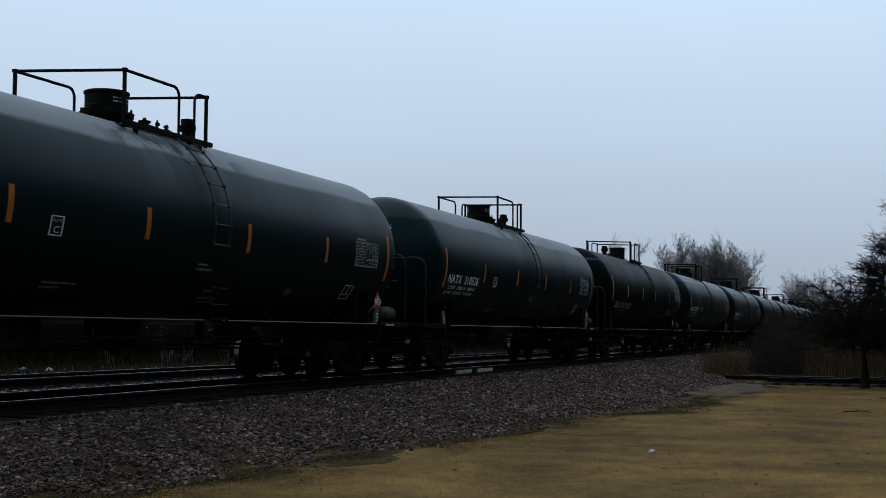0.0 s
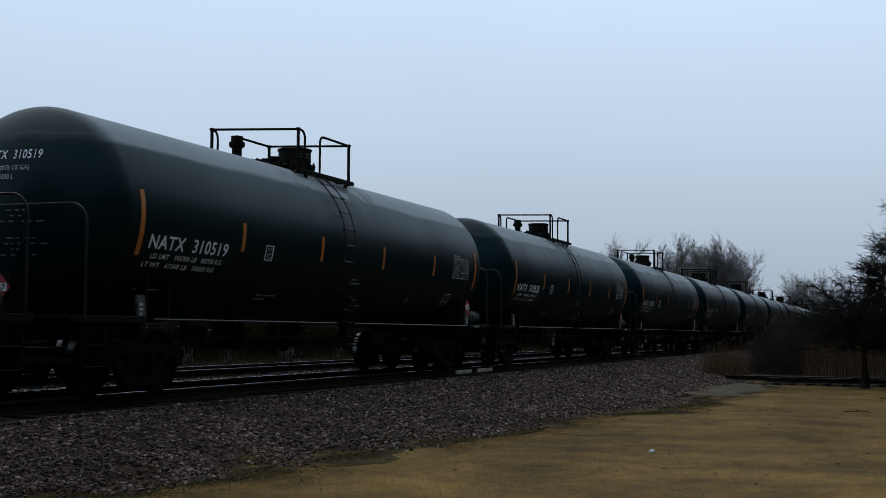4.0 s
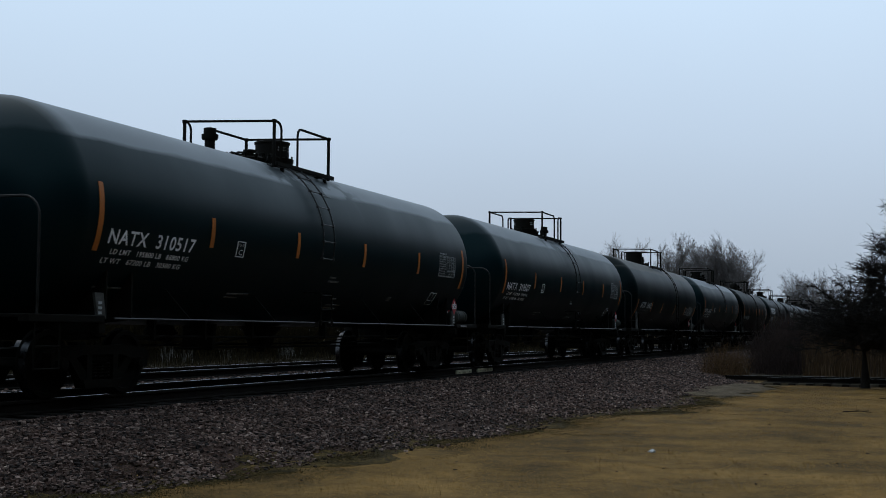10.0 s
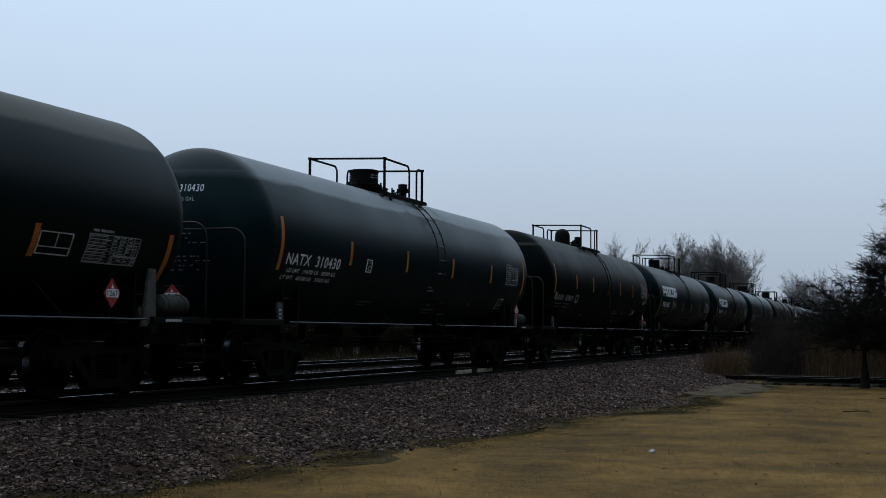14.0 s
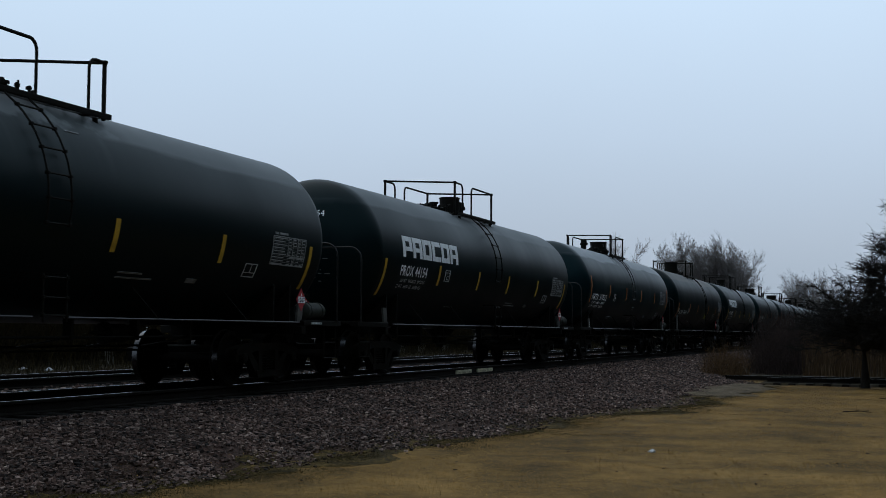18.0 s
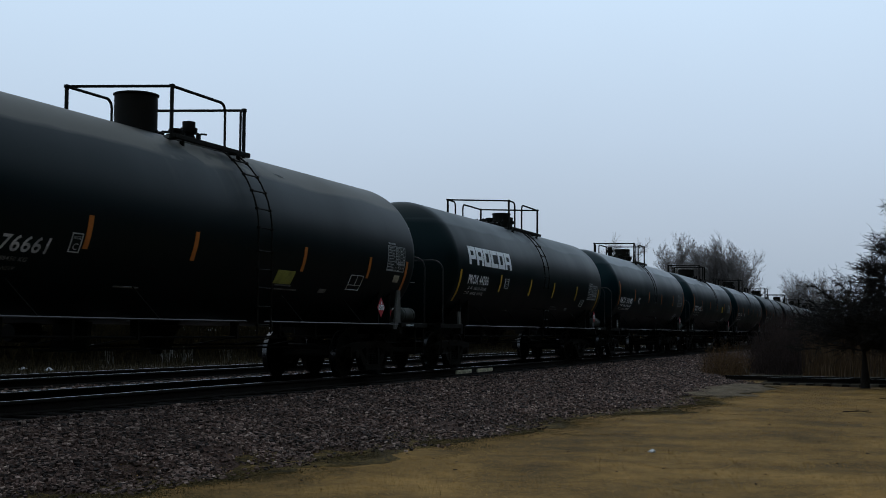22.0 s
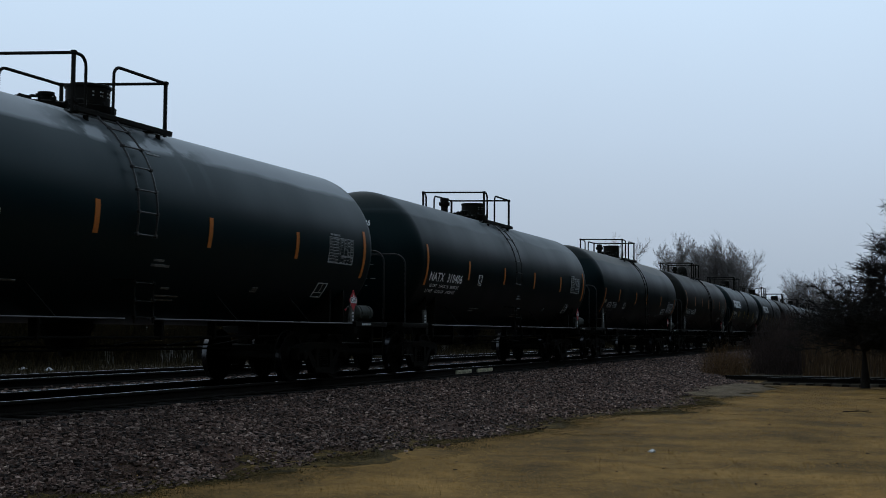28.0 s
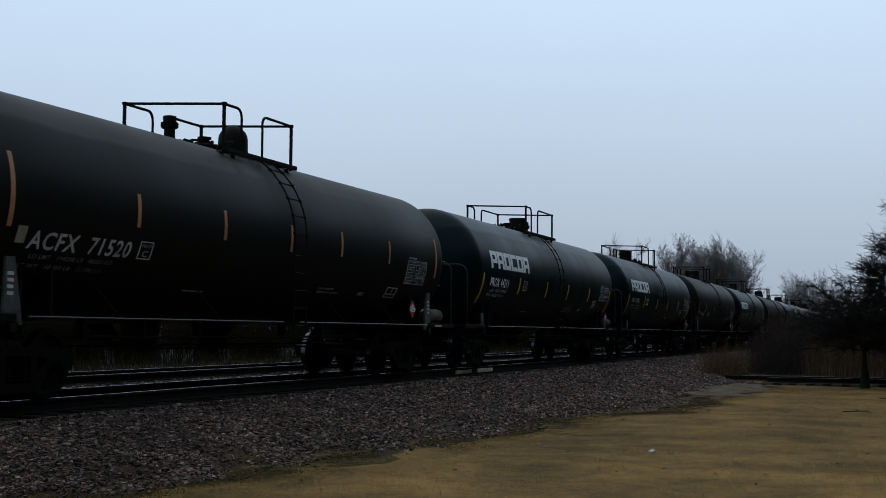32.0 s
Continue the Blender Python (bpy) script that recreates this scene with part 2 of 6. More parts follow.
# ---- geometry helpers ----
class Geo:
    """Collects vertices, faces and material slots of one mesh."""

    def __init__(self):
        self.v, self.f, self.m = [], [], []

    def add(self, verts, faces, slot=0):
        o = len(self.v)
        self.v.extend([tuple(p) for p in verts])
        self.f.extend([tuple(i + o for i in q) for q in faces])
        self.m.extend([slot] * len(faces))
        return self

    def tube(self, pts, r, n=6, slot=0, close=False, taper=None):
        pts = [Vector(p) for p in pts]
        verts, up = [], Vector((0, 0, 1))
        last = None
        for i, p in enumerate(pts):
            a, b = pts[max(i - 1, 0)], pts[min(i + 1, len(pts) - 1)]
            if close:
                a, b = pts[i - 1], pts[(i + 1) % len(pts)]
            d = (b - a).normalized()
            if last is None:
                ref = up if abs(d.z) < 0.9 else Vector((1, 0, 0))
                s = d.cross(ref).normalized()
            else:
                s = (last - d * last.dot(d)).normalized()
            last = s
            q = d.cross(s)
            rr = r if taper is None else r * (1 + (taper - 1) * i / (len(pts) - 1))
            verts += [p + (s * math.cos(2 * math.pi * k / n) + q * math.sin(2 * math.pi * k / n)) * rr for k in range(n)]
        faces = []
        rings = len(pts) if close else len(pts) - 1
        for i in range(rings):
            j = (i + 1) % len(pts)
            for k in range(n):
                k2 = (k + 1) % n
                faces.append((i * n + k, i * n + k2, j * n + k2, j * n + k))
        if not close:
            faces += [tuple(range(n))[::-1], tuple((len(pts) - 1) * n + k for k in range(n))]
        return self.add(verts, faces, slot)

    def box(self, x0, x1, y0, y1, z0, z1, c=0.0, slot=0):
        """A box with chamfered edges along its longest direction's outline in x and z."""
        if c <= 0:
            v = [(x, y, z) for z in (z0, z1) for y in (y0, y1) for x in (x0, x1)]
            return self.add(v, [(0, 2, 3, 1), (4, 5, 7, 6), (0, 1, 5, 4), (2, 6, 7, 3), (0, 4, 6, 2), (1, 3, 7, 5)], slot)
        def ring(z, d):
            return [(x0 + d + (0 if d == c else c), y0 + d, z), (x1 - d - (0 if d == c else c), y0 + d, z), (x1 - d, y0 + d + (0 if d == c else c), z), (x1 - d, y1 - d - (0 if d == c else c), z),
                    (x1 - d - (0 if d == c else c), y1 - d, z), (x0 + d + (0 if d == c else c), y1 - d, z), (x0 + d, y1 - d - (0 if d == c else c), z), (x0 + d, y0 + d + (0 if d == c else c), z)]
        v = ring(z0, c) + ring(z0 + c, 0) + ring(z1 - c, 0) + ring(z1, c)
        f = []
        for i in range(3):
            for k in range(8):
                k2 = (k + 1) % 8
                f.append((i * 8 + k, i * 8 + k2, i * 8 + 8 + k2, i * 8 + 8 + k))
        f += [tuple(range(8))[::-1], tuple(24 + k for k in range(8))]
        return self.add(v, f, slot)

    def lathe(self, profile, axis="z", at=(0, 0, 0), n=16, slot=0, caps=True):
        """profile: (distance along the axis, radius)."""
        at = Vector(at)
        verts, faces = [], []
        for a, r in profile:
            for k in range(n):
                c, s = math.cos(2 * math.pi * k / n) * r, math.sin(2 * math.pi * k / n) * r
                verts.append(at + Vector({"x": (a, c, s), "y": (s, a, c), "z": (c, s, a)}[axis]))
        for i in range(len(profile) - 1):
            for k in range(n):
                k2 = (k + 1) % n
                faces.append((i * n + k, i * n + k2, i * n + n + k2, i * n + n + k))
        if caps:
            faces += [tuple(range(n))[::-1], tuple((len(profile) - 1) * n + k for k in range(n))]
        return self.add(verts, faces, slot)

    def prism(self, outline, y0, y1, slot=0):
        """An outline in x and z, drawn out from y0 to y1."""
        n = len(outline)
        v = [(x, y0, z) for x, z in outline] + [(x, y1, z) for x, z in outline]
        f = [tuple(range(n)), tuple(range(2 * n - 1, n - 1, -1))]
        f += [(k, n + k, n + (k + 1) % n, (k + 1) % n) for k in range(n)]
        return self.add(v, f, slot)

    def mesh(self, name, mats, smooth=False):
        me = bpy.data.meshes.new(name)
        me.from_pydata(self.v, [], self.f)
        for m in mats if isinstance(mats, (list, tuple)) else [mats]:
            me.materials.append(m)
        me.polygons.foreach_set("material_index", self.m)
        if smooth:
            me.shade_smooth()
            if smooth != "all":
                me.set_sharp_from_angle(angle=radians(38))
        bm = bmesh.new()
        bm.from_mesh(me)
        bmesh.ops.recalc_face_normals(bm, faces=bm.faces)
        bm.to_mesh(me)
        bm.free()
        return me


def part(name, geo, mats, parent, label="", smooth=True, at=None):
    """Links a Geo or a mesh as one mesh object under a thing or a part."""
    me = geo.mesh(name, mats, smooth) if isinstance(geo, Geo) else geo
    ob = new(name, me)
    ob.parent = parent
    if at is not None:
        ob.matrix_basis = at
    if label:
        tagged(ob, label)
    return ob


def structure(name, geo, mats, label, category, smooth=True):
    ob = new(name, geo.mesh(name, mats, smooth) if isinstance(geo, Geo) else geo)
    return tagged(ob, label, category, kind="structure")


# ---- ground ----
def ground_material(name, stops, scale, fine, rough, bump, dist, grain=0.55):
    """Earth or turf: a colour ramp over layered noise in world coordinates."""
    m = bpy.data.materials.new(name)
    m.use_nodes = True
    nt, n = m.node_tree, m.node_tree.nodes
    b = n["Principled BSDF"]
    b.inputs["Specular IOR Level"].default_value = 0.15
    b.inputs["Roughness"].default_value = rough
    tc = n.new("ShaderNodeTexCoord")
    big, small = n.new("ShaderNodeTexNoise"), n.new("ShaderNodeTexNoise")
    big.inputs["Scale"].default_value, big.inputs["Detail"].default_value, big.inputs["Roughness"].default_value = scale, 10, 0.76
    small.inputs["Scale"].default_value, small.inputs["Detail"].default_value = fine, 4
    nt.links.new(tc.outputs["Object"], big.inputs["Vector"])
    nt.links.new(tc.outputs["Object"], small.inputs["Vector"])
    add = n.new("ShaderNodeMath")
    add.operation = "MULTIPLY_ADD"
    add.inputs[1].default_value = grain
    nt.links.new(small.outputs["Fac"], add.inputs[0])
    sub = n.new("ShaderNodeMath")
    sub.operation = "SUBTRACT"
    sub.inputs[1].default_value = grain / 2
    nt.links.new(big.outputs["Fac"], add.inputs[2])
    nt.links.new(add.outputs[0], sub.inputs[0])
    ramp = n.new("ShaderNodeValToRGB")
    e = ramp.color_ramp.elements
    e[0].position, e[0].color = stops[0][0], (*stops[0][1], 1)
    e[1].position, e[1].color = stops[-1][0], (*stops[-1][1], 1)
    for at, col in stops[1:-1]:
        e.new(at).color = (*col, 1)
    nt.links.new(sub.outputs[0], ramp.inputs[0])
    nt.links.new(ramp.outputs[0], b.inputs["Base Color"])
    bp = n.new("ShaderNodeBump")
    bp.inputs["Strength"].default_value, bp.inputs["Distance"].default_value = bump, dist
    nt.links.new(small.outputs["Fac"], bp.inputs["Height"])
    nt.links.new(bp.outputs["Normal"], b.inputs["Normal"])
    return m


M_TURF = ground_material("dry_winter_turf", ((0.35, (0.0462, 0.0298, 0.0092)), (0.46, (0.1135, 0.0674, 0.0184)), (0.55, (0.1890, 0.1092, 0.0299)), (0.66, (0.2813, 0.1645, 0.0489))), 0.55, 34.0, 0.95, 0.10, 0.02, 0.12)
M_BALLAST = ground_material("crushed_stone_bed", ((0.34, (0.0180, 0.0112, 0.0084)), (0.50, (0.0480, 0.0285, 0.0210)), (0.62, (0.0899, 0.0521, 0.0391)), (0.78, (0.1927, 0.1162, 0.0892))), 7.0, 26.0, 0.92, 1.0, 0.05)

M_DARKBED = ground_material("oil_blackened_ballast", ((0.34, (0.0030, 0.0026, 0.0022)), (0.50, (0.0075, 0.0062, 0.0050)), (0.62, (0.0160, 0.0130, 0.0105)), (0.78, (0.0340, 0.0280, 0.0225))), 7.0, 26.0, 0.9, 1.0, 0.05)


def island_material(name, stops, rough, spec=0.3, patch=0.0, patch_scale=0.7):
    m = bpy.data.materials.new(name)
    m.use_nodes = True
    nt, n = m.node_tree, m.node_tree.nodes
    b = n["Principled BSDF"]
    b.inputs["Roughness"].default_value, b.inputs["Specular IOR Level"].default_value = rough, spec
    g = n.new("ShaderNodeNewGeometry")
    ramp = n.new("ShaderNodeValToRGB")
    e = ramp.color_ramp.elements
    e[0].position, e[0].color = stops[0][0], (*stops[0][1], 1)
    e[1].position, e[1].color = stops[-1][0], (*stops[-1][1], 1)
    for at, col in stops[1:-1]:
        e.new(at).color = (*col, 1)
    nt.links.new(g.outputs["Random Per Island"], ramp.inputs[0])
    tx = n.new("ShaderNodeTexNoise")
    tx.inputs["Scale"].default_value = 30
    tc = n.new("ShaderNodeTexCoord")
    nt.links.new(tc.outputs["Object"], tx.inputs["Vector"])
    mr = n.new("ShaderNodeMapRange")
    mr.inputs["To Min"].default_value, mr.inputs["To Max"].default_value = 0.7, 1.3
    nt.links.new(tx.outputs["Fac"], mr.inputs["Value"])
    hsv = n.new("ShaderNodeHueSaturation")
    nt.links.new(ramp.outputs[0], hsv.inputs["Color"])
    value = mr.outputs[0]
    if patch:
        big = n.new("ShaderNodeTexNoise")
        big.inputs["Scale"].default_value, big.inputs["Detail"].default_value = patch_scale, 5
        nt.links.new(tc.outputs["Object"], big.inputs["Vector"])
        pr = n.new("ShaderNodeMapRange")
        pr.inputs["From Min"].default_value, pr.inputs["From Max"].default_value = 0.36, 0.62
        pr.inputs["To Min"].default_value, pr.inputs["To Max"].default_value = 1 - patch, 1 + patch * 0.3
        nt.links.new(big.outputs["Fac"], pr.inputs["Value"])
        mu = n.new("ShaderNodeMath")
        mu.operation = "MULTIPLY"
        nt.links.new(value, mu.inputs[0])
        nt.links.new(pr.outputs["Result"], mu.inputs[1])
        value = mu.outputs[0]
    nt.links.new(value, hsv.inputs["Value"])
    nt.links.new(hsv.outputs[0], b.inputs["Base Color"])
    return m


M_STONE = island_material("ballast_stones", ((0.0, (0.0110, 0.0074, 0.0058)), (0.30, (0.0420, 0.0268, 0.0196)), (0.55, (0.0952, 0.0548, 0.0405)), (0.76, (0.1308, 0.0829, 0.0661)), (0.92, (0.1863, 0.1252, 0.0998)), (1.0, (0.3646, 0.2673, 0.2158))), 0.85, 0.3, 0.32, 0.9)
M_BLADE = island_material("dry_grass_blades", ((0.0, (0.1259, 0.0780, 0.0217)), (0.4, (0.2771, 0.1617, 0.0435)), (0.75, (0.3860, 0.2214, 0.0598)), (1.0, (0.5204, 0.3120, 0.1114))), 0.9, 0.2, 0.32, 0.6)
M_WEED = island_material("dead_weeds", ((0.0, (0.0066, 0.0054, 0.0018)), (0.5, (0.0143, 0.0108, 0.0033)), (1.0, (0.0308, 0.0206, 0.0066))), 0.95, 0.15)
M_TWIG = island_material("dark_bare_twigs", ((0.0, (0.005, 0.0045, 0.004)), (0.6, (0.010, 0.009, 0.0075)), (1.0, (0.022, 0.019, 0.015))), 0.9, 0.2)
# far twigs are paled and greyed: distance haze put into the colour
M_TWIGFAR = island_material("hazed_grey_twigs", ((0.0, (0.1012, 0.0918, 0.0885)), (0.6, (0.1360, 0.1234, 0.1171)), (1.0, (0.1771, 0.1613, 0.1518))), 0.95, 0.1)
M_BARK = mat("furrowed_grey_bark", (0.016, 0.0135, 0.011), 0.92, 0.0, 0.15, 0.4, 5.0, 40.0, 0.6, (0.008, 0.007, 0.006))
# far bark, paled for haze in the same way
M_BARKFAR = mat("hazed_grey_bark", (0.1045, 0.0946, 0.0908), 0.95, 0.0, 0.2, 0.3, 2.0, 20.0, 0.3)


def smooth_steps(xs, table):
    return float(np.interp(xs, [a for a, _ in table], [b for _, b in table]))


GRAVEL_EDGE = ((-600, 8.6), (4, 8.9), (9, 8.35), (11.4, 7.35), (16.2, 6.6), (22.7, 6.0), (24.5, 5.9), (26, 4.8), (32, 4.9), (37, 4.5), (41, 4.4), (45, 5.3), (60, 7.2), (1200, 7.4))


def gravel_edge(x):
    return smooth_steps(x, GRAVEL_EDGE) + 0.35 * noise.noise(Vector((x * 0.55, 3.1, 0))) + 0.15 * noise.noise(Vector((x * 1.9, 7.7, 0)))


def turf_z(x, y):
    z = -0.70 + 0.035 * noise.noise(Vector((x * 0.25, y * 0.25, 0)))
    return z + (0.02 * noise.noise(Vector((x * 0.9, y * 0.9, 5.0))) if abs(x) < 80 else 0)


def grid_mesh(name, xs, ys, height, material):
    v = [(x, y, height(x, y)) for y in ys for x in xs]
    nx = len(xs)
    f = [(j * nx + i, j * nx + i + 1, j * nx + nx + i + 1, j * nx + nx + i) for j in range(len(ys) - 1) for i in range(nx - 1)]
    me = bpy.data.meshes.new(name)
    me.from_pydata(v, [], f)
    me.materials.append(material)
    me.shade_smooth()
    return me


xs = [-3000, -1500, -800, -450, -250, -120, -60, -30] + list(np.arange(-15, 60, 0.6)) + list(np.arange(60, 160, 4.0)) + [180, 220, 300, 450, 700, 1200, 2000, 3500]
ys = [-3000, -1500, -700, -300, -120, -60, -30, -15] + list(np.arange(-8, 12, 0.5)) + [14, 17, 19, 20.5, 22, 24, 27, 32, 45, 70, 120, 250, 600, 1500, 3000]
structure("ground", grid_mesh("ground", [float(a) for a in xs], [float(a) for a in ys], lambda x, y: turf_z(x, y) - (0.25 if 9.5 < y < 19 else 0), M_TURF), None,
          "mown, dry yellow-brown winter grass on flat ground", "ground")


def ballast_profile(x, y):
    e = gravel_edge(x)
    if y <= 9.35:
        k = max(0.0, min(1.0, (y - e) / (9.35 - e)))
        z = -0.735 + 0.495 * (k ** 0.85)
    elif y < 17.9:
        mid = min(abs(y - TRACK_Y), abs(y - TRACK2_Y))
        z = -0.235 + (0.03 if mid < 1.5 else 0.0)
    else:
        z = -0.24 - 0.42 * min(1, (y - 17.9) / 1.6)
    near = 1.0 if -2 < x < 70 else 0.3
    return z + near * (0.03 * noise.noise(Vector((x * 1.3, y * 1.3, 2.0))) + 0.014 * noise.noise(Vector((x * 6, y * 6, 4.0))))


def ballast_mesh():
    xs = [-600, -400, -250, -150, -90, -50, -25, -10, -4] + list(np.arange(0, 45, 0.22)) + list(np.arange(45, 90, 1.0)) + list(np.arange(90, 300, 8.0)) + [350, 500, 800, 1200]
    ts = [0, 0.03, 0.07] + list(np.arange(0.12, 1.0, 0.055)) + [1.0]
    flat = [9.6, 9.85, 10.1, 10.35, 10.6, 11.0, 11.4, 11.8, 12.15, 12.4, 12.8, 13.3, 13.8, 14.3, 14.8, 15.3, 15.8, 16.3, 16.8, 17.3, 17.9, 18.4, 19.0, 19.6]
    v, f = [], []
    for x in xs:
        e = gravel_edge(x)
        row = [e + (9.35 - e) * t for t in ts] + flat
        for y in row:
            v.append((float(x), y, ballast_profile(float(x), y)))
    n = len(ts) + len(flat)
    f = [(i * n + j, i * n + n + j, i * n + n + j + 1, i * n + j + 1) for i in range(len(xs) - 1) for j in range(n - 1)]
    me = bpy.data.meshes.new("ballast_bed")
    me.from_pydata(v, [], f)
    me.materials.append(M_BALLAST)
    me.materials.append(M_DARKBED)
    # the bed is darker under and just beside the near track's rails
    blackish = {len(ts) + k for k, y in enumerate(flat) if 10.0 < y < 12.6}
    me.polygons.foreach_set("material_index", [1 if j in blackish else 0 for i in range(len(xs) - 1) for j in range(n - 1)])
    me.shade_smooth()
    return me


structure("ballast_bed", ballast_mesh(), None, "raised bed of crushed purplish-grey ballast stone under two tracks", "ballast")


def scatter_mesh(name, pts, sizes, material, rng, flat=0.75):
    """Many small jittered blocks in one mesh."""
    base = np.array([(x, y, z) for z in (-1, 1) for y in (-1, 1) for x in (-1, 1)], float)
    quads = np.array([(0, 2, 3, 1), (4, 5, 7, 6), (0, 1, 5, 4), (2, 6, 7, 3), (0, 4, 6, 2), (1, 3, 7, 5)])
    n = len(pts)
    v = base[None] * (1 + rng.uniform(-0.45, 0.25, (n, 8, 3)))
    ang = rng.uniform(0, 2 * np.pi, n)
    tilt = rng.uniform(-0.6, 0.6, n)
    c, s = np.cos(tilt)[:, None], np.sin(tilt)[:, None]
    y, z = v[:, :, 1] * c - v[:, :, 2] * s, v[:, :, 1] * s + v[:, :, 2] * c
    v[:, :, 1], v[:, :, 2] = y, z
    c, s = np.cos(ang)[:, None], np.sin(ang)[:, None]
    x, y = v[:, :, 0] * c - v[:, :, 1] * s, v[:, :, 0] * s + v[:, :, 1] * c
    v[:, :, 0], v[:, :, 1] = x, y
    sz = sizes[:, None, None] * np.stack([np.ones(n), rng.uniform(0.6, 0.95, n), np.full(n, flat) * rng.uniform(0.6, 1.1, n)], 1)[:, None, :]
    v = v * sz + pts[:, None, :]
    f = (quads[None] + (np.arange(n) * 8)[:, None, None]).reshape(-1, 4)
    me = bpy.data.meshes.new(name)
    me.from_pydata(v.reshape(-1, 3).tolist(), [], f.tolist())
    me.materials.append(material)
    return me


rng = np.random.default_rng(7)
pts = []
while len(pts) < 80000:
    x = 7.0 + 66.0 * rng.random() ** 2.5
    e = gravel_edge(x)
    y = e - 0.9 + (11.0 - e) * rng.random() ** 0.95
    if y > 10.30 or (y < e and rng.random() < 0.45 + (e - y)):
        continue
    if y < e + 0.9 and noise.noise(Vector((x * 0.7, y * 0.9, 40.0))) > -0.05 + (y - e) * 0.45 and rng.random() < 0.85:
        continue
    pts.append((x, y, (ballast_profile(x, y) if y > e else turf_z(x, y)) + (0.016 if abs(y - e) < 0.9 else 0.006)))
pts = np.array(pts)
tagged(new("ballast_stones", scatter_mesh("ballast_stones", pts, rng.uniform(0.008, 0.024, len(pts)) * (1.05 + pts[:, 0] / 60), M_STONE, rng)),
       "loose grey and purplish crushed ballast stones on the shoulder", "stones", kind="stuff")
pts = []
while len(pts) < 5000:
    x, y = 10.0 + 60.0 * rng.random() ** 1.5, 12.3 + 3.0 * rng.random()
    pts.append((x, y, ballast_profile(x, y) + 0.012))
pts = np.array(pts)
tagged(new("crib_stones", scatter_mesh("crib_stones", pts, rng.uniform(0.02, 0.045, len(pts)), M_STONE, rng)),
       "loose crushed stones lying between the two tracks", "stones", kind="stuff")


def blades_mesh(name, pts, heights, widths, material, rng, lean=0.7, least=0.1):
    n = len(pts)
    a = rng.uniform(0, 2 * np.pi, n)
    l = a + np.pi / 2 + rng.uniform(-0.5, 0.5, n)
    d = np.stack([np.cos(a), np.sin(a), np.zeros(n)], 1)
    k = rng.uniform(least, lean, n)[:, None]
    tip = np.stack([np.cos(l), np.sin(l), np.zeros(n)], 1) * heights[:, None] * k
    tip[:, 2] = heights * np.sqrt(np.maximum(0.05, 1 - k[:, 0] ** 2))
    mid = tip * np.array([0.4, 0.4, 0.62])
    w = d * widths[:, None]
    v = np.stack([pts - w, pts + w, pts + mid + w * 0.7, pts + mid - w * 0.7, pts + tip], 1)
    idx = np.arange(n)[:, None] * 5
    quads = (idx + np.array([[0, 1, 2, 3]])).tolist()
    tris = (idx + np.array([[3, 2, 4]])).tolist()
    me = bpy.data.meshes.new(name)
    me.from_pydata(v.reshape(-1, 3).tolist(), [], quads + tris)
    me.materials.append(material)
    return me


pts = []
while len(pts) < 200000:
    x = 6.5 + 40 * rng.random() ** 1.7
    top = gravel_edge(x) + 0.9
    y = -0.9 + (top + 0.9) * rng.random()
    if y > top - 1.3 and rng.random() < 0.25 + (y - top + 1.3) / 1.5:
        continue
    if noise.noise(Vector((x * 0.8, y * 0.8, 9.0))) < -0.32 and rng.random() < 0.6:
        continue
    pts.append((x, y, turf_z(x, y) if y < gravel_edge(x) else max(turf_z(x, y), ballast_profile(x, y))))
pts = np.array(pts)
tagged(new("grass", blades_mesh("grass", pts, rng.uniform(0.015, 0.045, len(pts)), rng.uniform(0.0012, 0.0024, len(pts)) * (1 + pts[:, 0] / 25), M_BLADE, rng, 0.99, 0.86)),
       "short dry yellow-brown winter grass blades", "grass", kind="stuff")

M_MOSS = island_material("dark_moss_and_weeds", ((0.0, (0.0167, 0.0131, 0.0029)), (0.5, (0.0364, 0.0276, 0.0065)), (1.0, (0.0700, 0.0476, 0.0122))), 0.95, 0.1)
pts = []
while len(pts) < 80000:
    x = 7 + 33 * rng.random() ** 1.5
    e = gravel_edge(x)
    y = e + rng.normal(-0.25, 0.50)
    if noise.noise(Vector((x * 0.6, y * 1.1, 20.0))) + rng.normal(0, 0.14) < -0.08:
        continue
    pts.append((x, y, (ballast_profile(x, y) if y > e else turf_z(x, y)) + (0.012 if abs(y - e) < 0.9 else 0.0)))
pts = np.array(pts)
tagged(new("edge_weeds", blades_mesh("edge_weeds", pts, rng.uniform(0.012, 0.042, len(pts)), rng.uniform(0.001, 0.0025, len(pts)) * (1 + pts[:, 0] / 25), M_MOSS, rng, 0.99, 0.86)),
       "dark moss and weeds along the edge of the ballast", "weeds", kind="stuff")

M_EDGE = ground_material("mossy_edge_soil", ((0.36, (0.0140, 0.0100, 0.0025)), (0.47, (0.0385, 0.0257, 0.0061)), (0.56, (0.0736, 0.0476, 0.0114)), (0.66, (0.1330, 0.0845, 0.0212))), 2.2, 20.0, 0.95, 0.8, 0.04)


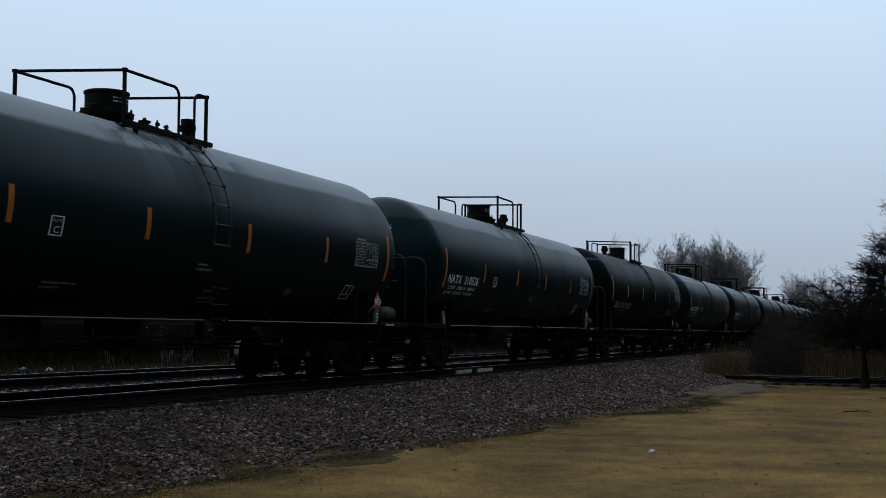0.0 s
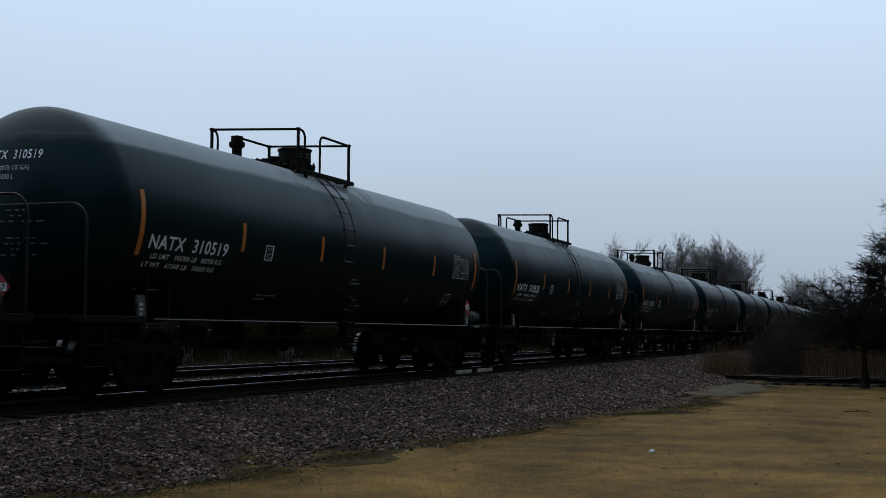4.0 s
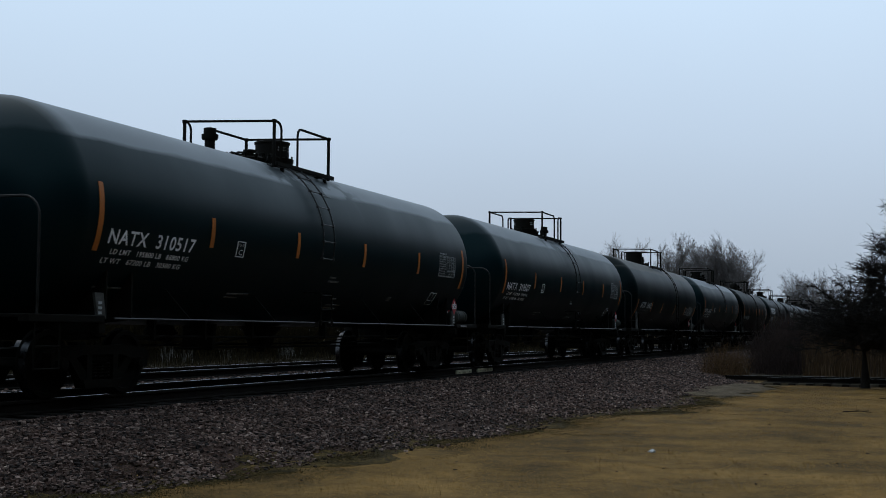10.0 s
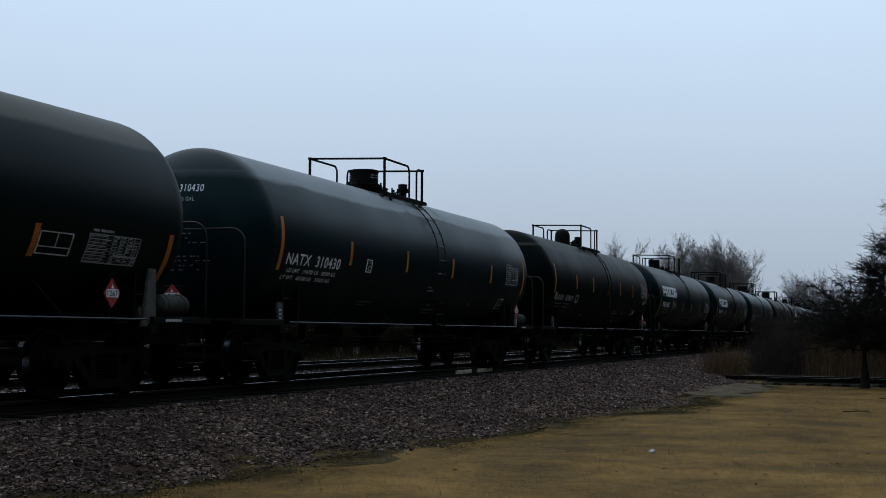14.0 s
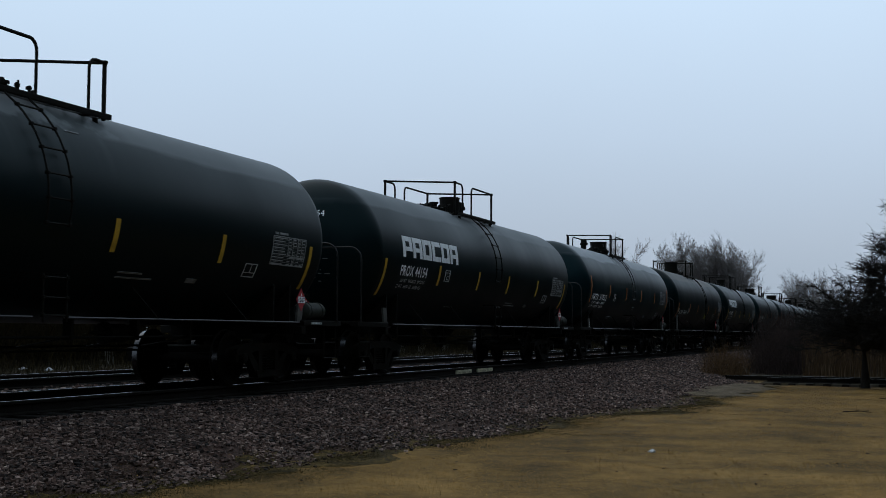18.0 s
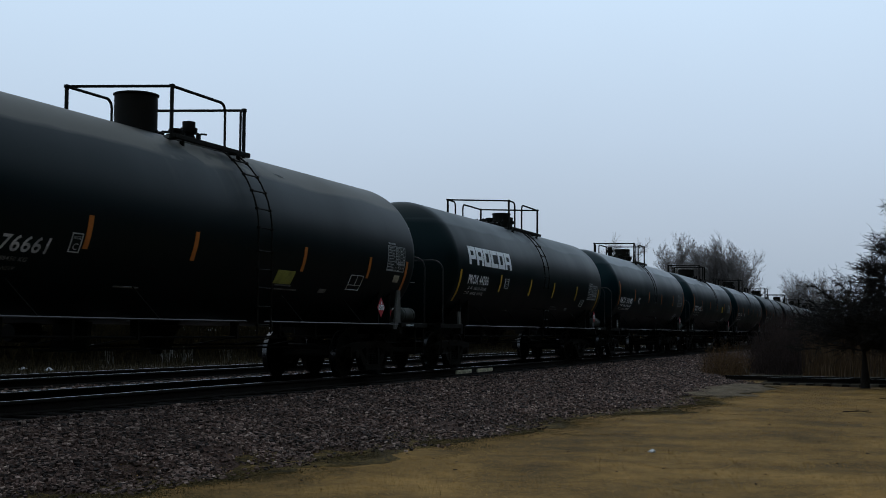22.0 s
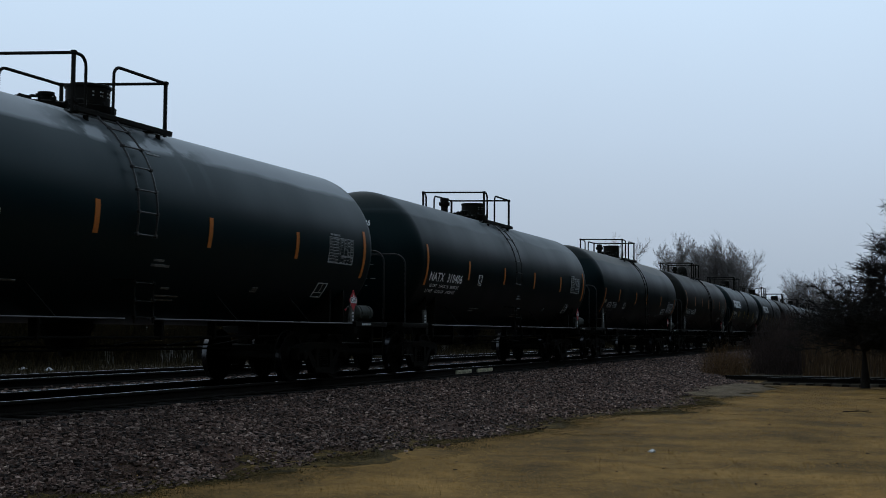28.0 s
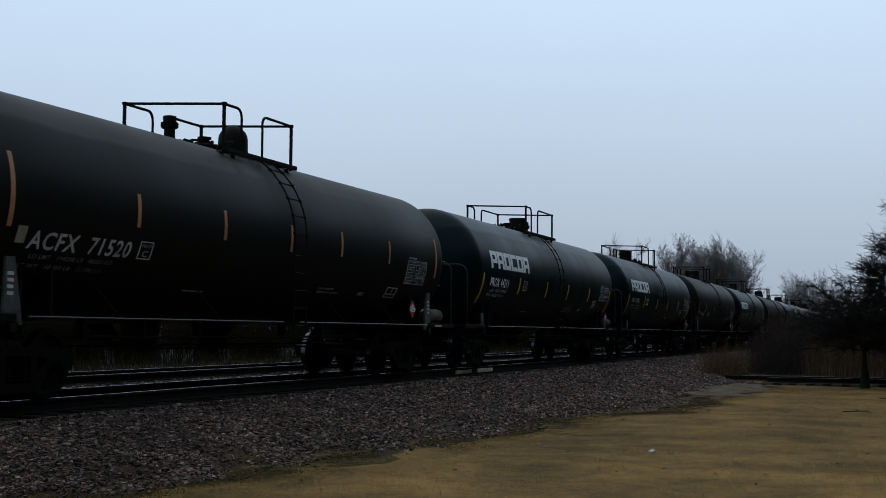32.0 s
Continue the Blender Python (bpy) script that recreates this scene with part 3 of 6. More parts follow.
def edge_mesh():
    """A ragged strip of mossy soil where turf and ballast meet."""
    xs = [float(a) for a in np.arange(6.0, 44.0, 0.15)]
    v, n = [], 9
    for x in xs:
        e = gravel_edge(x)
        lo = e - max(0.12, 0.62 + 1.2 * noise.noise(Vector((x * 0.45, 1.0, 30.0))) + 0.35 * noise.noise(Vector((x * 2.1, 4.0, 30.0))))
        hi = e + max(0.08, 0.38 + 0.9 * noise.noise(Vector((x * 0.6, 9.0, 30.0))) + 0.3 * noise.noise(Vector((x * 2.6, 2.0, 30.0))))
        for j in range(n):
            y = lo + (hi - lo) * j / (n - 1)
            z = max(turf_z(x, y), ballast_profile(x, y) if y > e else -1.0)
            v.append((x, y, z + (0.012 if 0 < j < n - 1 else -0.03)))
    f = [(i * n + j, i * n + n + j, i * n + n + j + 1, i * n + j + 1) for i in range(len(xs) - 1) for j in range(n - 1)]
    me = bpy.data.meshes.new("edge_soil")
    me.from_pydata(v, [], f)
    me.materials.append(M_EDGE)
    me.shade_smooth()
    return me


structure("edge_soil", edge_mesh(), None, "ragged strip of dark mossy soil along the ballast", "ground")

# soil of verge and brush; also painted as shade under the spur panel
M_SOILSHADE = ground_material("dark_weedy_soil", ((0.32, (0.0074, 0.0059, 0.0021)), (0.48, (0.0189, 0.0137, 0.0049)), (0.62, (0.0336, 0.0235, 0.0084)), (0.75, (0.0578, 0.0392, 0.0140))), 0.8, 18.0, 0.95, 0.8, 0.05)
structure("verge", grid_mesh("verge", [-120.0, -20.0, 10.0] + [float(a) for a in range(15, 140, 3)] + [200.0, 320.0, 500.0], [19.2, 20.0] + [float(a) for a in range(22, 60, 3)] + [90.0], lambda x, y: -0.655 + 0.03 * noise.noise(Vector((x * 0.3, y * 0.3, 1.0))), M_SOILSHADE), None,
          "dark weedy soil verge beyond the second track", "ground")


# mostly unseen floor, added so far tanks reflect dark ground instead of turf
structure("brush_floor", grid_mesh("brush_floor", [45.0, 47.0, 50.0] + [float(a) for a in range(54, 120, 6)] + [160.0, 240.0, 420.0], [-60.0, -25.0, -12.0] + [float(a) for a in range(-8, 7, 2)] + [7.3], lambda x, y: -0.655 + 0.03 * noise.noise(Vector((x * 0.3, y * 0.3, 6.0))), M_SOILSHADE), None,
          "dark weedy soil under the brush, mostly out of sight", "ground")


# ---- tracks ----
def rail_mesh(name, x0, x1, top):
    prof = [(-0.075, -0.18), (0.075, -0.18), (0.075, -0.168), (0.012, -0.145), (0.010, -0.055), (0.036, -0.042), (0.037, -0.012), (0.021, 0.0), (-0.021, 0.0), (-0.037, -0.012), (-0.036, -0.042), (-0.010, -0.055), (-0.012, -0.145), (-0.075, -0.168)]
    n = len(prof)
    cuts = [x0, -30, 0, 15, 30, 60, 120, 240, x1]
    v = [(x, y, z) for x in cuts for y, z in prof]
    g = Geo()
    for i in range(len(cuts) - 1):
        for k in range(n):
            k2 = (k + 1) % n
            g.f.append((i * n + k, i * n + k2, i * n + n + k2, i * n + n + k))
            g.m.append(1 if k == 7 else 0)
    g.v = v
    return g.mesh(name, [M_RAIL, top])


tie_geo = Geo()
tie_geo.box(-0.115, 0.115, -1.3, 1.3, -0.36, -0.182, 0.012)
tie_me = tie_geo.mesh("tie", M_TIE)
plate_geo = Geo()
plate_geo.box(-0.09, 0.09, -0.17, 0.17, -0.184, -0.168, 0.004)
for sx in (-0.06, 0.06):
    for sy in (-0.10, 0.10):
        plate_geo.box(sx - 0.012, sx + 0.012, sy - 0.012, sy + 0.012, -0.168, -0.145)
plate_me = plate_geo.mesh("tie_plate", M_RAIL)


def track(name, y, top, label, single):
    root = structure(name, rail_mesh("rail", -700, 1200, top), None, label, "railway track")
    root.location = (0, y - 0.7535, 0)
    r2 = part("rail", rail_mesh("rail", -700, 1200, top), None, root)
    r2.location = (0, 1.507, 0)
    rnd = random.Random(int(y * 10))
    rest = Geo()
    k, x = 0, -700.0
    while x < 420:
        if single and 4 < x < 138:
            t = part("tie", tie_me, None, root)
            t.location = (x + rnd.uniform(-0.03, 0.03), 0.7535, rnd.uniform(-0.012, 0.0))
            t.rotation_euler = (0, 0, rnd.uniform(-0.02, 0.02))
        else:
            rest.box(x - 0.115, x + 0.115, -0.5465, 2.0535, -0.36, -0.184)
        x += 0.53
    tagged(part("far_ties", rest, M_TIE, root, "row of weathered wooden ties"), kind="stuff")
    return root


track_1 = track("track_1", TRACK_Y, M_RAILTOP, "steel rails with polished heads on weathered wooden ties", True)
track_2 = track("track_2", TRACK2_Y, M_RAILTOP2, "second pair of steel rails running beside the first track", False)
for x0, x1 in ((30.25, 31.45), (31.95, 33.25)):
    g = Geo()
    g.box(x0, x1, TRACK_Y - 0.800, TRACK_Y - 0.764, -0.155, -0.06, 0.006)
    for i in range(3):
        bx = x0 + 0.2 + i * (x1 - x0 - 0.4) / 2
        g.lathe([(0, 0.02), (0.02, 0.02), (0.03, 0.012)], "y", (bx, TRACK_Y - 0.83, -0.11), 6)
    tagged(new("joint_bar", g.mesh("joint_bar", M_MARK)), "pale yellow painted joint bar bolted against the rail web", "rail joint", "joint bars on the rail")


# ---- tank cars: x along the car, the side at -y faces the meadow, z = 0 at the rail tops ----
RAD, AXIS_Z = 1.53, 2.522
HALF = 7.52           # from the middle to where the dished ends begin


def on_shell(x, ang, off=0.006, side=-1):
    a = radians(ang)
    return (x, side * (RAD + off) * math.cos(a), AXIS_Z + (RAD + off) * math.sin(a))


def shell_patch(geo, x0, x1, a0, a1, off=0.006, side=-1, slant=0.0, slot=0):
    """A thin plate that lies on the tank between two stations and two angles."""
    n = max(1, int(abs(a1 - a0) / 4) + 1)
    v = []
    for o in (off, off - 0.009):
        for i in range(n + 1):
            a = a0 + (a1 - a0) * i / n
            s = slant * i / n
            v += [on_shell(x0 + s, a, o, side), on_shell(x1 + s, a, o, side)]
    m = 2 * (n + 1)
    f = []
    for i in range(n):
        q = (2 * i, 2 * i + 1, 2 * i + 3, 2 * i + 2)
        f += [q, tuple(m + j for j in q[::-1])]
        f += [(2 * i, 2 * i + 2, m + 2 * i + 2, m + 2 * i), (2 * i + 1, m + 2 * i + 1, m + 2 * i + 3, 2 * i + 3)]
    f += [(0, m, m + 1, 1), (2 * n, 2 * n + 1, m + 2 * n + 1, m + 2 * n)]
    geo.add(v, f, slot)


TEXT = {}


def letters(body, shear=0.0, bold=0.0):
    """Outline letters of the built-in font as flat triangles: vertices, faces, width, height of capitals."""
    key = (body, shear, bold)
    if key not in TEXT:
        cu = bpy.data.curves.new("letters", "FONT")
        cu.body, cu.size, cu.shear, cu.resolution_u = body, 1.0, shear, 3
        cu.offset = bold
        cu.space_character = 1.10
        ob = bpy.data.objects.new("letters", cu)
        me = bpy.data.meshes.new_from_object(ob)
        v = np.array([tuple(p.co) for p in me.vertices])
        f = [tuple(p.vertices) for p in me.polygons]
        bpy.data.objects.remove(ob)
        bpy.data.curves.remove(cu)
        bpy.data.meshes.remove(me)
        lo, hi = v[:, 0].min(), v[:, 0].max()
        TEXT[key] = ((v - [lo, 0, 0]), f, hi - lo, 0.72)
    return TEXT[key]


def text_on_shell(body, x0, x1, ang_top, ang_low, side=-1, shear=0.0, off=0.007, bold=0.0):
    v, f, w, h = letters(body, shear, bold)
    g = Geo()
    pts = []
    for p in v:
        u = p[0] / w
        x = x0 + (x1 - x0) * u if side < 0 else x1 - (x1 - x0) * u
        pts.append(on_shell(x, ang_low + (ang_top - ang_low) * p[1] / h, off, side))
    return g.add(pts, f)


def head_x(y, z):
    """How far the dished end bulges at a point across it."""
    r = min(1.0, math.hypot(y, z - AXIS_Z) / RAD)
    return HALF + 0.78 * math.sqrt(max(0.0, 1 - r * r))


def text_on_head(body, y_left, y_right, z0, z1, end=-1):
    v, f, w, h = letters(body)
    pts = []
    for p in v:
        y = y_left + (y_right - y_left) * p[0] / w
        z = z0 + (z1 - z0) * p[1] / h
        pts.append((end * (head_x(y, z) + 0.014), y, z))
    return Geo().add(pts, f)


def tank_geo():
    prof = []
    steps = 16
    for i in range(steps + 1):
        a = math.pi / 2 * i / steps
        prof.append((-HALF - 0.78 * math.cos(a), max(0.02, RAD * math.sin(a))))
    prof += [(x, RAD) for x in (-5.0, -2.5, 0.0, 2.5, 5.0)]
    for i in range(steps + 1):
        a = math.pi / 2 * (1 - i / steps)
        prof.append((HALF + 0.78 * math.cos(a), max(0.02, RAD * math.sin(a))))
    return Geo().lathe(prof, "x", (0, 0, AXIS_Z), 72)


MESH = {}


def kept(name, build, mats, smooth=True):
    if name not in MESH:
        MESH[name] = build().mesh(name.split("|")[0], mats, smooth)
    return MESH[name]


def arc(c, r, a0, a1, plane, n=5):
    """Points on a quarter bend."""
    out = []
    for i in range(n + 1):
        a = radians(a0 + (a1 - a0) * i / n)
        u, w = math.cos(a) * r, math.sin(a) * r
        out.append({"xz": (c[0] + u, c[1], c[2] + w), "yz": (c[0], c[1] + u, c[2] + w), "xy": (c[0] + u, c[1] + w, c[2])}[plane])
    return out


def wheelset_geo():
    g = Geo()
    g.lathe([(-1.08, 0.075), (-0.95, 0.08), (-0.80, 0.095), (-0.6, 0.085), (0.6, 0.085), (0.80, 0.095), (0.95, 0.08), (1.08, 0.075)], "y", (0, 0, 0), 12)
    for s in (-1, 1):
        p = [(0.690, 0.10), (0.690, 0.36), (0.682, 0.38), (0.682, 0.475), (0.700, 0.485), (0.715, 0.462)]
        g.lathe([(s * a, r) for a, r in p], "y", (0, 0, 0), 40, 0, False)
        g.lathe([(s * 0.715, 0.462), (s * 0.815, 0.452)], "y", (0, 0, 0), 40, 1, False)
        p = [(0.815, 0.452), (0.822, 0.445), (0.822, 0.385), (0.785, 0.365), (0.765, 0.30), (0.775, 0.17), (0.83, 0.14), (0.83, 0.08)]
        g.lathe([(s * a, r) for a, r in p], "y", (0, 0, 0), 40, 0, False)
        for k in range(3):
            a = 2 * math.pi * k / 3
            g.lathe([(s * 1.08, 0.016), (s * 1.098, 0.016)], "y", (math.cos(a) * 0.045, 0, math.sin(a) * 0.045), 6)
    return g


def side_frame_geo():
    """Cast side frame of a three-piece truck, with its window and pedestal jaws."""
    g = Geo()
    top = [(-1.12, 0.50), (-1.12, 0.60), (-0.98, 0.655), (-0.55, 0.70), (0.55, 0.70), (0.98, 0.655), (1.12, 0.60), (1.12, 0.50), (0.72, 0.50), (0.45, 0.57), (-0.45, 0.57), (-0.72, 0.50)]
    g.prism(top, -0.075, 0.075)
    for s in (-1, 1):
        g.prism([(s * 0.78, 0.56), (s * 0.62, 0.56), (s * 0.24, 0.24), (s * 0.28, 0.13), (s * 0.42, 0.17)], -0.065, 0.065)
        g.prism([(s * 0.36, 0.58), (s * 0.24, 0.58), (s * 0.24, 0.22), (s * 0.36, 0.22)], -0.075, 0.075)
        g.prism([(s * 1.12, 0.52), (s * 1.03, 0.52), (s * 1.03, 0.38), (s * 1.10, 0.38)], -0.06, 0.06)
    g.prism([(-0.44, 0.235), (0.44, 0.235), (0.40, 0.12), (-0.40, 0.12)], -0.085, 0.085)
    return g


def spring_geo():
    pts = []
    for i in range(41):
        a = 2 * math.pi * i / 8
        pts.append((0.058 * math.cos(a), 0.058 * math.sin(a), 0.245 + 0.21 * i / 40))
    return Geo().tube(pts, 0.014, 4)


def bearing_geo():
    g = Geo()
    g.lathe([(-0.11, 0.10), (0.05, 0.10), (0.06, 0.085), (0.115, 0.08), (0.12, 0.06)], "y", (0, 0, 0), 14)
    g.box(-0.13, 0.13, -0.09, 0.07, 0.06, 0.13, 0.012)
    return g


def bolster_geo():
    g = Geo()
    g.box(-0.22, 0.22, -1.02, 1.02, 0.46, 0.66, 0.03)
    g.lathe([(0.66, 0.2), (0.72, 0.2), (0.73, 0.17)], "z", (0, 0, 0), 16)
    for s in (-1, 1):
        g.box(-0.09, 0.09, s * 0.62 - 0.09, s * 0.62 + 0.09, 0.66, 0.74, 0.01)
        g.box(s * 0.42 - 0.06, s * 0.42 + 0.06, -0.80, 0.80, 0.36, 0.46, 0.015)
    return g


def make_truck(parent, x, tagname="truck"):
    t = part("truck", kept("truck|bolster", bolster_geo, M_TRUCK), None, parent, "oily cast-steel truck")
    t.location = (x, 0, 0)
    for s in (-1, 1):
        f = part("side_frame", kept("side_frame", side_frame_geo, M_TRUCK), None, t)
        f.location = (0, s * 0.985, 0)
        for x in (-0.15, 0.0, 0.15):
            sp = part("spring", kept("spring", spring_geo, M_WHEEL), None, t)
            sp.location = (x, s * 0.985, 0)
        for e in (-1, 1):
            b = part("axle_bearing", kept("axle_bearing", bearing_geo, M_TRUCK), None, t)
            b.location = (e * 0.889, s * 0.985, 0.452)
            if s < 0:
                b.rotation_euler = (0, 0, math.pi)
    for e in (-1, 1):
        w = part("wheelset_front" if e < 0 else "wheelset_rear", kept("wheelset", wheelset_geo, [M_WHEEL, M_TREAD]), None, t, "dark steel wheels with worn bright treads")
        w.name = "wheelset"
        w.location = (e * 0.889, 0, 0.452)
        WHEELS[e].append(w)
    return t


WHEELS = {-1: [], 1: []}


def coupler_geo(end):
    g = Geo()
    g.box(min(end * 8.25, end * 8.78), max(end * 8.25, end * 8.78), -0.08, 0.08, 0.80, 0.94, 0.012)
    out = [(end * 8.74, -0.13), (end * 8.92, -0.18), (end * 9.08, -0.15), (end * 9.06, -0.02), (end * 8.98, 0.02), (end * 9.02, 0.12), (end * 8.94, 0.19), (end * 8.74, 0.13)]
    n = len(out)
    g.add([(x, y, 0.74) for x, y in out] + [(x, y, 1.0) for x, y in out], [tuple(range(n)), tuple(range(2 * n - 1, n - 1, -1))] + [(k, (k + 1) % n, n + (k + 1) % n, n + k) for k in range(n)])
    return g


def sill_geo(end):
    g = Geo()
    a, b = sorted((end * 5.35, end * 8.5))
    g.box(a, b, -0.20, 0.20, 0.76, 1.04, 0.015)
    a, b = sorted((end * 6.15, end * 6.85))
    g.prism([(a, 0.78), (b, 0.78), (b - 0.05, 1.12), (a + 0.05, 1.12)], -0.55, 0.55)
    # saddle plates that carry the shell
    for x in (end * 6.2, end * 6.8):
        v, n = [], 14
        for dx in (-0.02, 0.02):
            v += [(x + dx, y, AXIS_Z - math.sqrt(RAD ** 2 - y * y) - 0.002) for y in np.linspace(-1.3, 1.3, n)]
            v += [(x + dx, y, min(0.92 + 0.10 * abs(y), AXIS_Z - math.sqrt(RAD ** 2 - y * y) - 0.04)) for y in np.linspace(-1.3, 1.3, n)]
        f = []
        for i in range(n - 1):
            f += [(i, i + 1, n + i + 1, n + i), (2 * n + i, 3 * n + i, 3 * n + i + 1, 2 * n + i + 1), (n + i, n + i + 1, 3 * n + i + 1, 3 * n + i)]
        f += [(0, n, 3 * n, 2 * n), (n - 1, 3 * n - 1, 4 * n - 1, 2 * n - 1)]
        g.add(v, f)
    return g


def end_deck_geo(end):
    """Narrow end platform with its striker, under the dished end."""
    g = Geo()
    a, b = sorted((end * 7.05, end * 8.62))
    for y0, y1 in ((-1.46, -1.30), (1.30, 1.46)):
        g.box(a, b, y0, y1, 1.00, 1.10, 0.01)
    a, b = sorted((end * 8.30, end * 8.62))
    g.box(a, b, -1.46, 1.46, 1.055, 1.10, 0.008)
    a, b = sorted((end * 7.00, end * 7.16))
    g.box(a, b, -1.44, 1.44, 0.86, 1.00, 0.01)
    a, b = sorted((end * 8.46, end * 8.60))
    g.box(a, b, -0.36, 0.36, 0.68, 1.06, 0.012)
    return g


def end_rail_geo(end, top=2.56, half=1.45):
    g = Geo()
    x = end * 8.45
    pts = [(x, -half, 1.08)] + arc((x, -half + 0.25, top - 0.25), 0.25, 180, 90, "yz") + arc((x, half - 0.25, top - 0.25), 0.25, 90, 0, "yz") + [(x, half, 1.08)]
    g.tube(pts, 0.019, 6)
    return g


def step_geo(end, side):
    """Corner sill step: two stirrup rungs hung from the end deck."""
    g = Geo()
    x0, x1, y = end * 7.95, end * 8.45, side * 1.42
    g.tube([(x0, y, 1.0), (x0, y, 0.42), (x1, y, 0.42), (x1, y, 1.0)], 0.018, 5)
    g.tube([(x0, y, 0.70), (x1, y, 0.70)], 0.016, 5)
    return g


def plate_geo_car(end, side, style):
    """Jacking plate or tall bolster web beside the tank, above the truck."""
    g = Geo()
    y = side * 1.36
    if style == "tall":
        o = [(end * 7.18, 1.78), (end * 7.02, 1.78), (end * 6.86, 0.96), (end * 7.22, 0.96)]
    else:
        o = [(end * 7.18, 1.40), (end * 6.98, 1.40), (end * 6.92, 1.06), (end * 7.10, 1.06)]
    g.prism(o, y - 0.02, y + 0.02)
    if style == "tall":
        # ribs back to the shell
        for z in (1.10, 1.42):
            yy = math.sqrt(RAD ** 2 - (AXIS_Z - z) ** 2)
            a, b = sorted((y, side * (yy - 0.05)))
            g.box(min(end * 7.0, end * 7.03), max(end * 7.0, end * 7.03), a, b, z - 0.012, z + 0.012)
    return g


def label_geo(x, y, z0, z1, w, side, rows=1):
    """Short white bars on an upright steel face."""
    g, rnd = Geo(), random.Random(rows)
    for k in range(rows):
        a = z0 + (z1 - z0) * (k + 0.2) / rows
        b = z0 + (z1 - z0) * (k + 0.75) / rows
        q = x - w / 2
        while q < x + w / 2 - 0.01:
            e = min(x + w / 2, q + (w if rows > 1 else rnd.uniform(0.03, 0.08)))
            g.box(q, e, y - 0.003, y + 0.003, a, b)
            q = e + 0.02
    return g


def railing_geo(x0, x1, gate0, gate1, side, over0, over1, half):
    """One half of a long side of the railing round the top platform, from the gate to its return across the end."""
    y, zt, zb = side * 0.80, 4.69, 3.90
    r = 0.14 if gate1 < x1 - 0.2 else 0.08
    if half == 0:
        return Geo().tube([((x0 + over0) / 2, 0, zt), (x0, y * 0.96, zt), (x0 + 0.04, y, zt)] + arc((gate0 - 0.15, y, zt - 0.15), 0.15, 90, 0, "xz") + [(gate0, y, zb)], 0.024, 6)
    return Geo().tube([(gate1, y, zb)] + arc((gate1 + r, y, zt - r), r, 180, 90, "xz") + [(x1 - 0.04, y, zt), (x1, y * 0.96, zt), ((x1 + over1) / 2, 0, zt)], 0.024, 6)


def post_geo(x, y, zb=3.86):
    g = Geo()
    g.box(x - 0.025, x + 0.025, y - 0.025, y + 0.025, zb, 4.71, 0.006)
    g.box(x - 0.036, x + 0.036, y - 0.036, y + 0.036, 4.665, 4.72, 0.008)
    return g


def grating_geo(x0, x1):
    """One side of the walkway on the crown: bearing bars joined by cross strips."""
    g = Geo()
    for k in range(5):
        g.box(x0, x1, -0.18 + 0.085 * k - 0.012, -0.18 + 0.085 * k + 0.012, 3.90, 3.925)
    n = max(3, int((x1 - x0) / 0.35))
    for i in range(n + 1):
        x = x0 + 0.012 + (x1 - x0 - 0.024) * i / n
        g.box(x - 0.012, x + 0.012, -0.20, 0.18, 3.885, 3.902)
    return g


def channel_geo(x0, x1):
    return Geo().box(x0, x1, -0.03, 0.03, 3.868, 3.945, 0.008)


def leg_geo():
    g = Geo()
    g.box(-0.025, 0.025, -0.03, 0.03, 3.66, 3.86)
    g.box(-0.06, 0.06, -0.06, 0.06, 3.655, 3.672)
    return g


def cone_hatch_geo():
    """Wide shallow manway drum on a cone that narrows to the shell."""
    g = Geo()
    g.lathe([(3.90, 0.20), (4.00, 0.23), (4.10, 0.34), (4.18, 0.42), (4.20, 0.44), (4.45, 0.44), (4.455, 0.465), (4.49, 0.465), (4.50, 0.43), (4.51, 0.03)], "z", (0, 0, 0), 32)
    for k in range(12):
        a = 2 * math.pi * k / 12
        g.lathe([(4.14, 0.02), (4.20, 0.02)], "z", (math.cos(a) * 0.43, math.sin(a) * 0.43, 0), 6)
    g.box(0.42, 0.55, -0.06, 0.06, 4.22, 4.36, 0.012)
    return g


def bowl_hatch_geo():
    """Manway on a turned bowl, with a bolted lid ring, hinge and lifting eye."""
    g = Geo()
    g.lathe([(3.90, 0.20), (3.96, 0.27), (4.05, 0.37), (4.14, 0.415), (4.20, 0.42), (4.215, 0.34), (4.225, 0.325), (4.49, 0.325), (4.495, 0.345), (4.53, 0.345), (4.54, 0.32), (4.545, 0.03)], "z", (0, 0, 0), 32)
    for k in range(10):
        a = 2 * math.pi * k / 10
        g.lathe([(4.20, 0.02), (4.25, 0.02), (4.26, 0.012)], "z", (math.cos(a) * 0.385, math.sin(a) * 0.385, 0), 6)
    g.box(0.38, 0.52, -0.07, 0.07, 4.10, 4.22, 0.012)
    g.tube([(0.36, -0.1, 4.30), (0.42, 0, 4.27), (0.36, 0.1, 4.30)], 0.015, 5)
    g.box(-0.46, -0.36, -0.05, 0.05, 4.12, 4.28, 0.01)
    return g


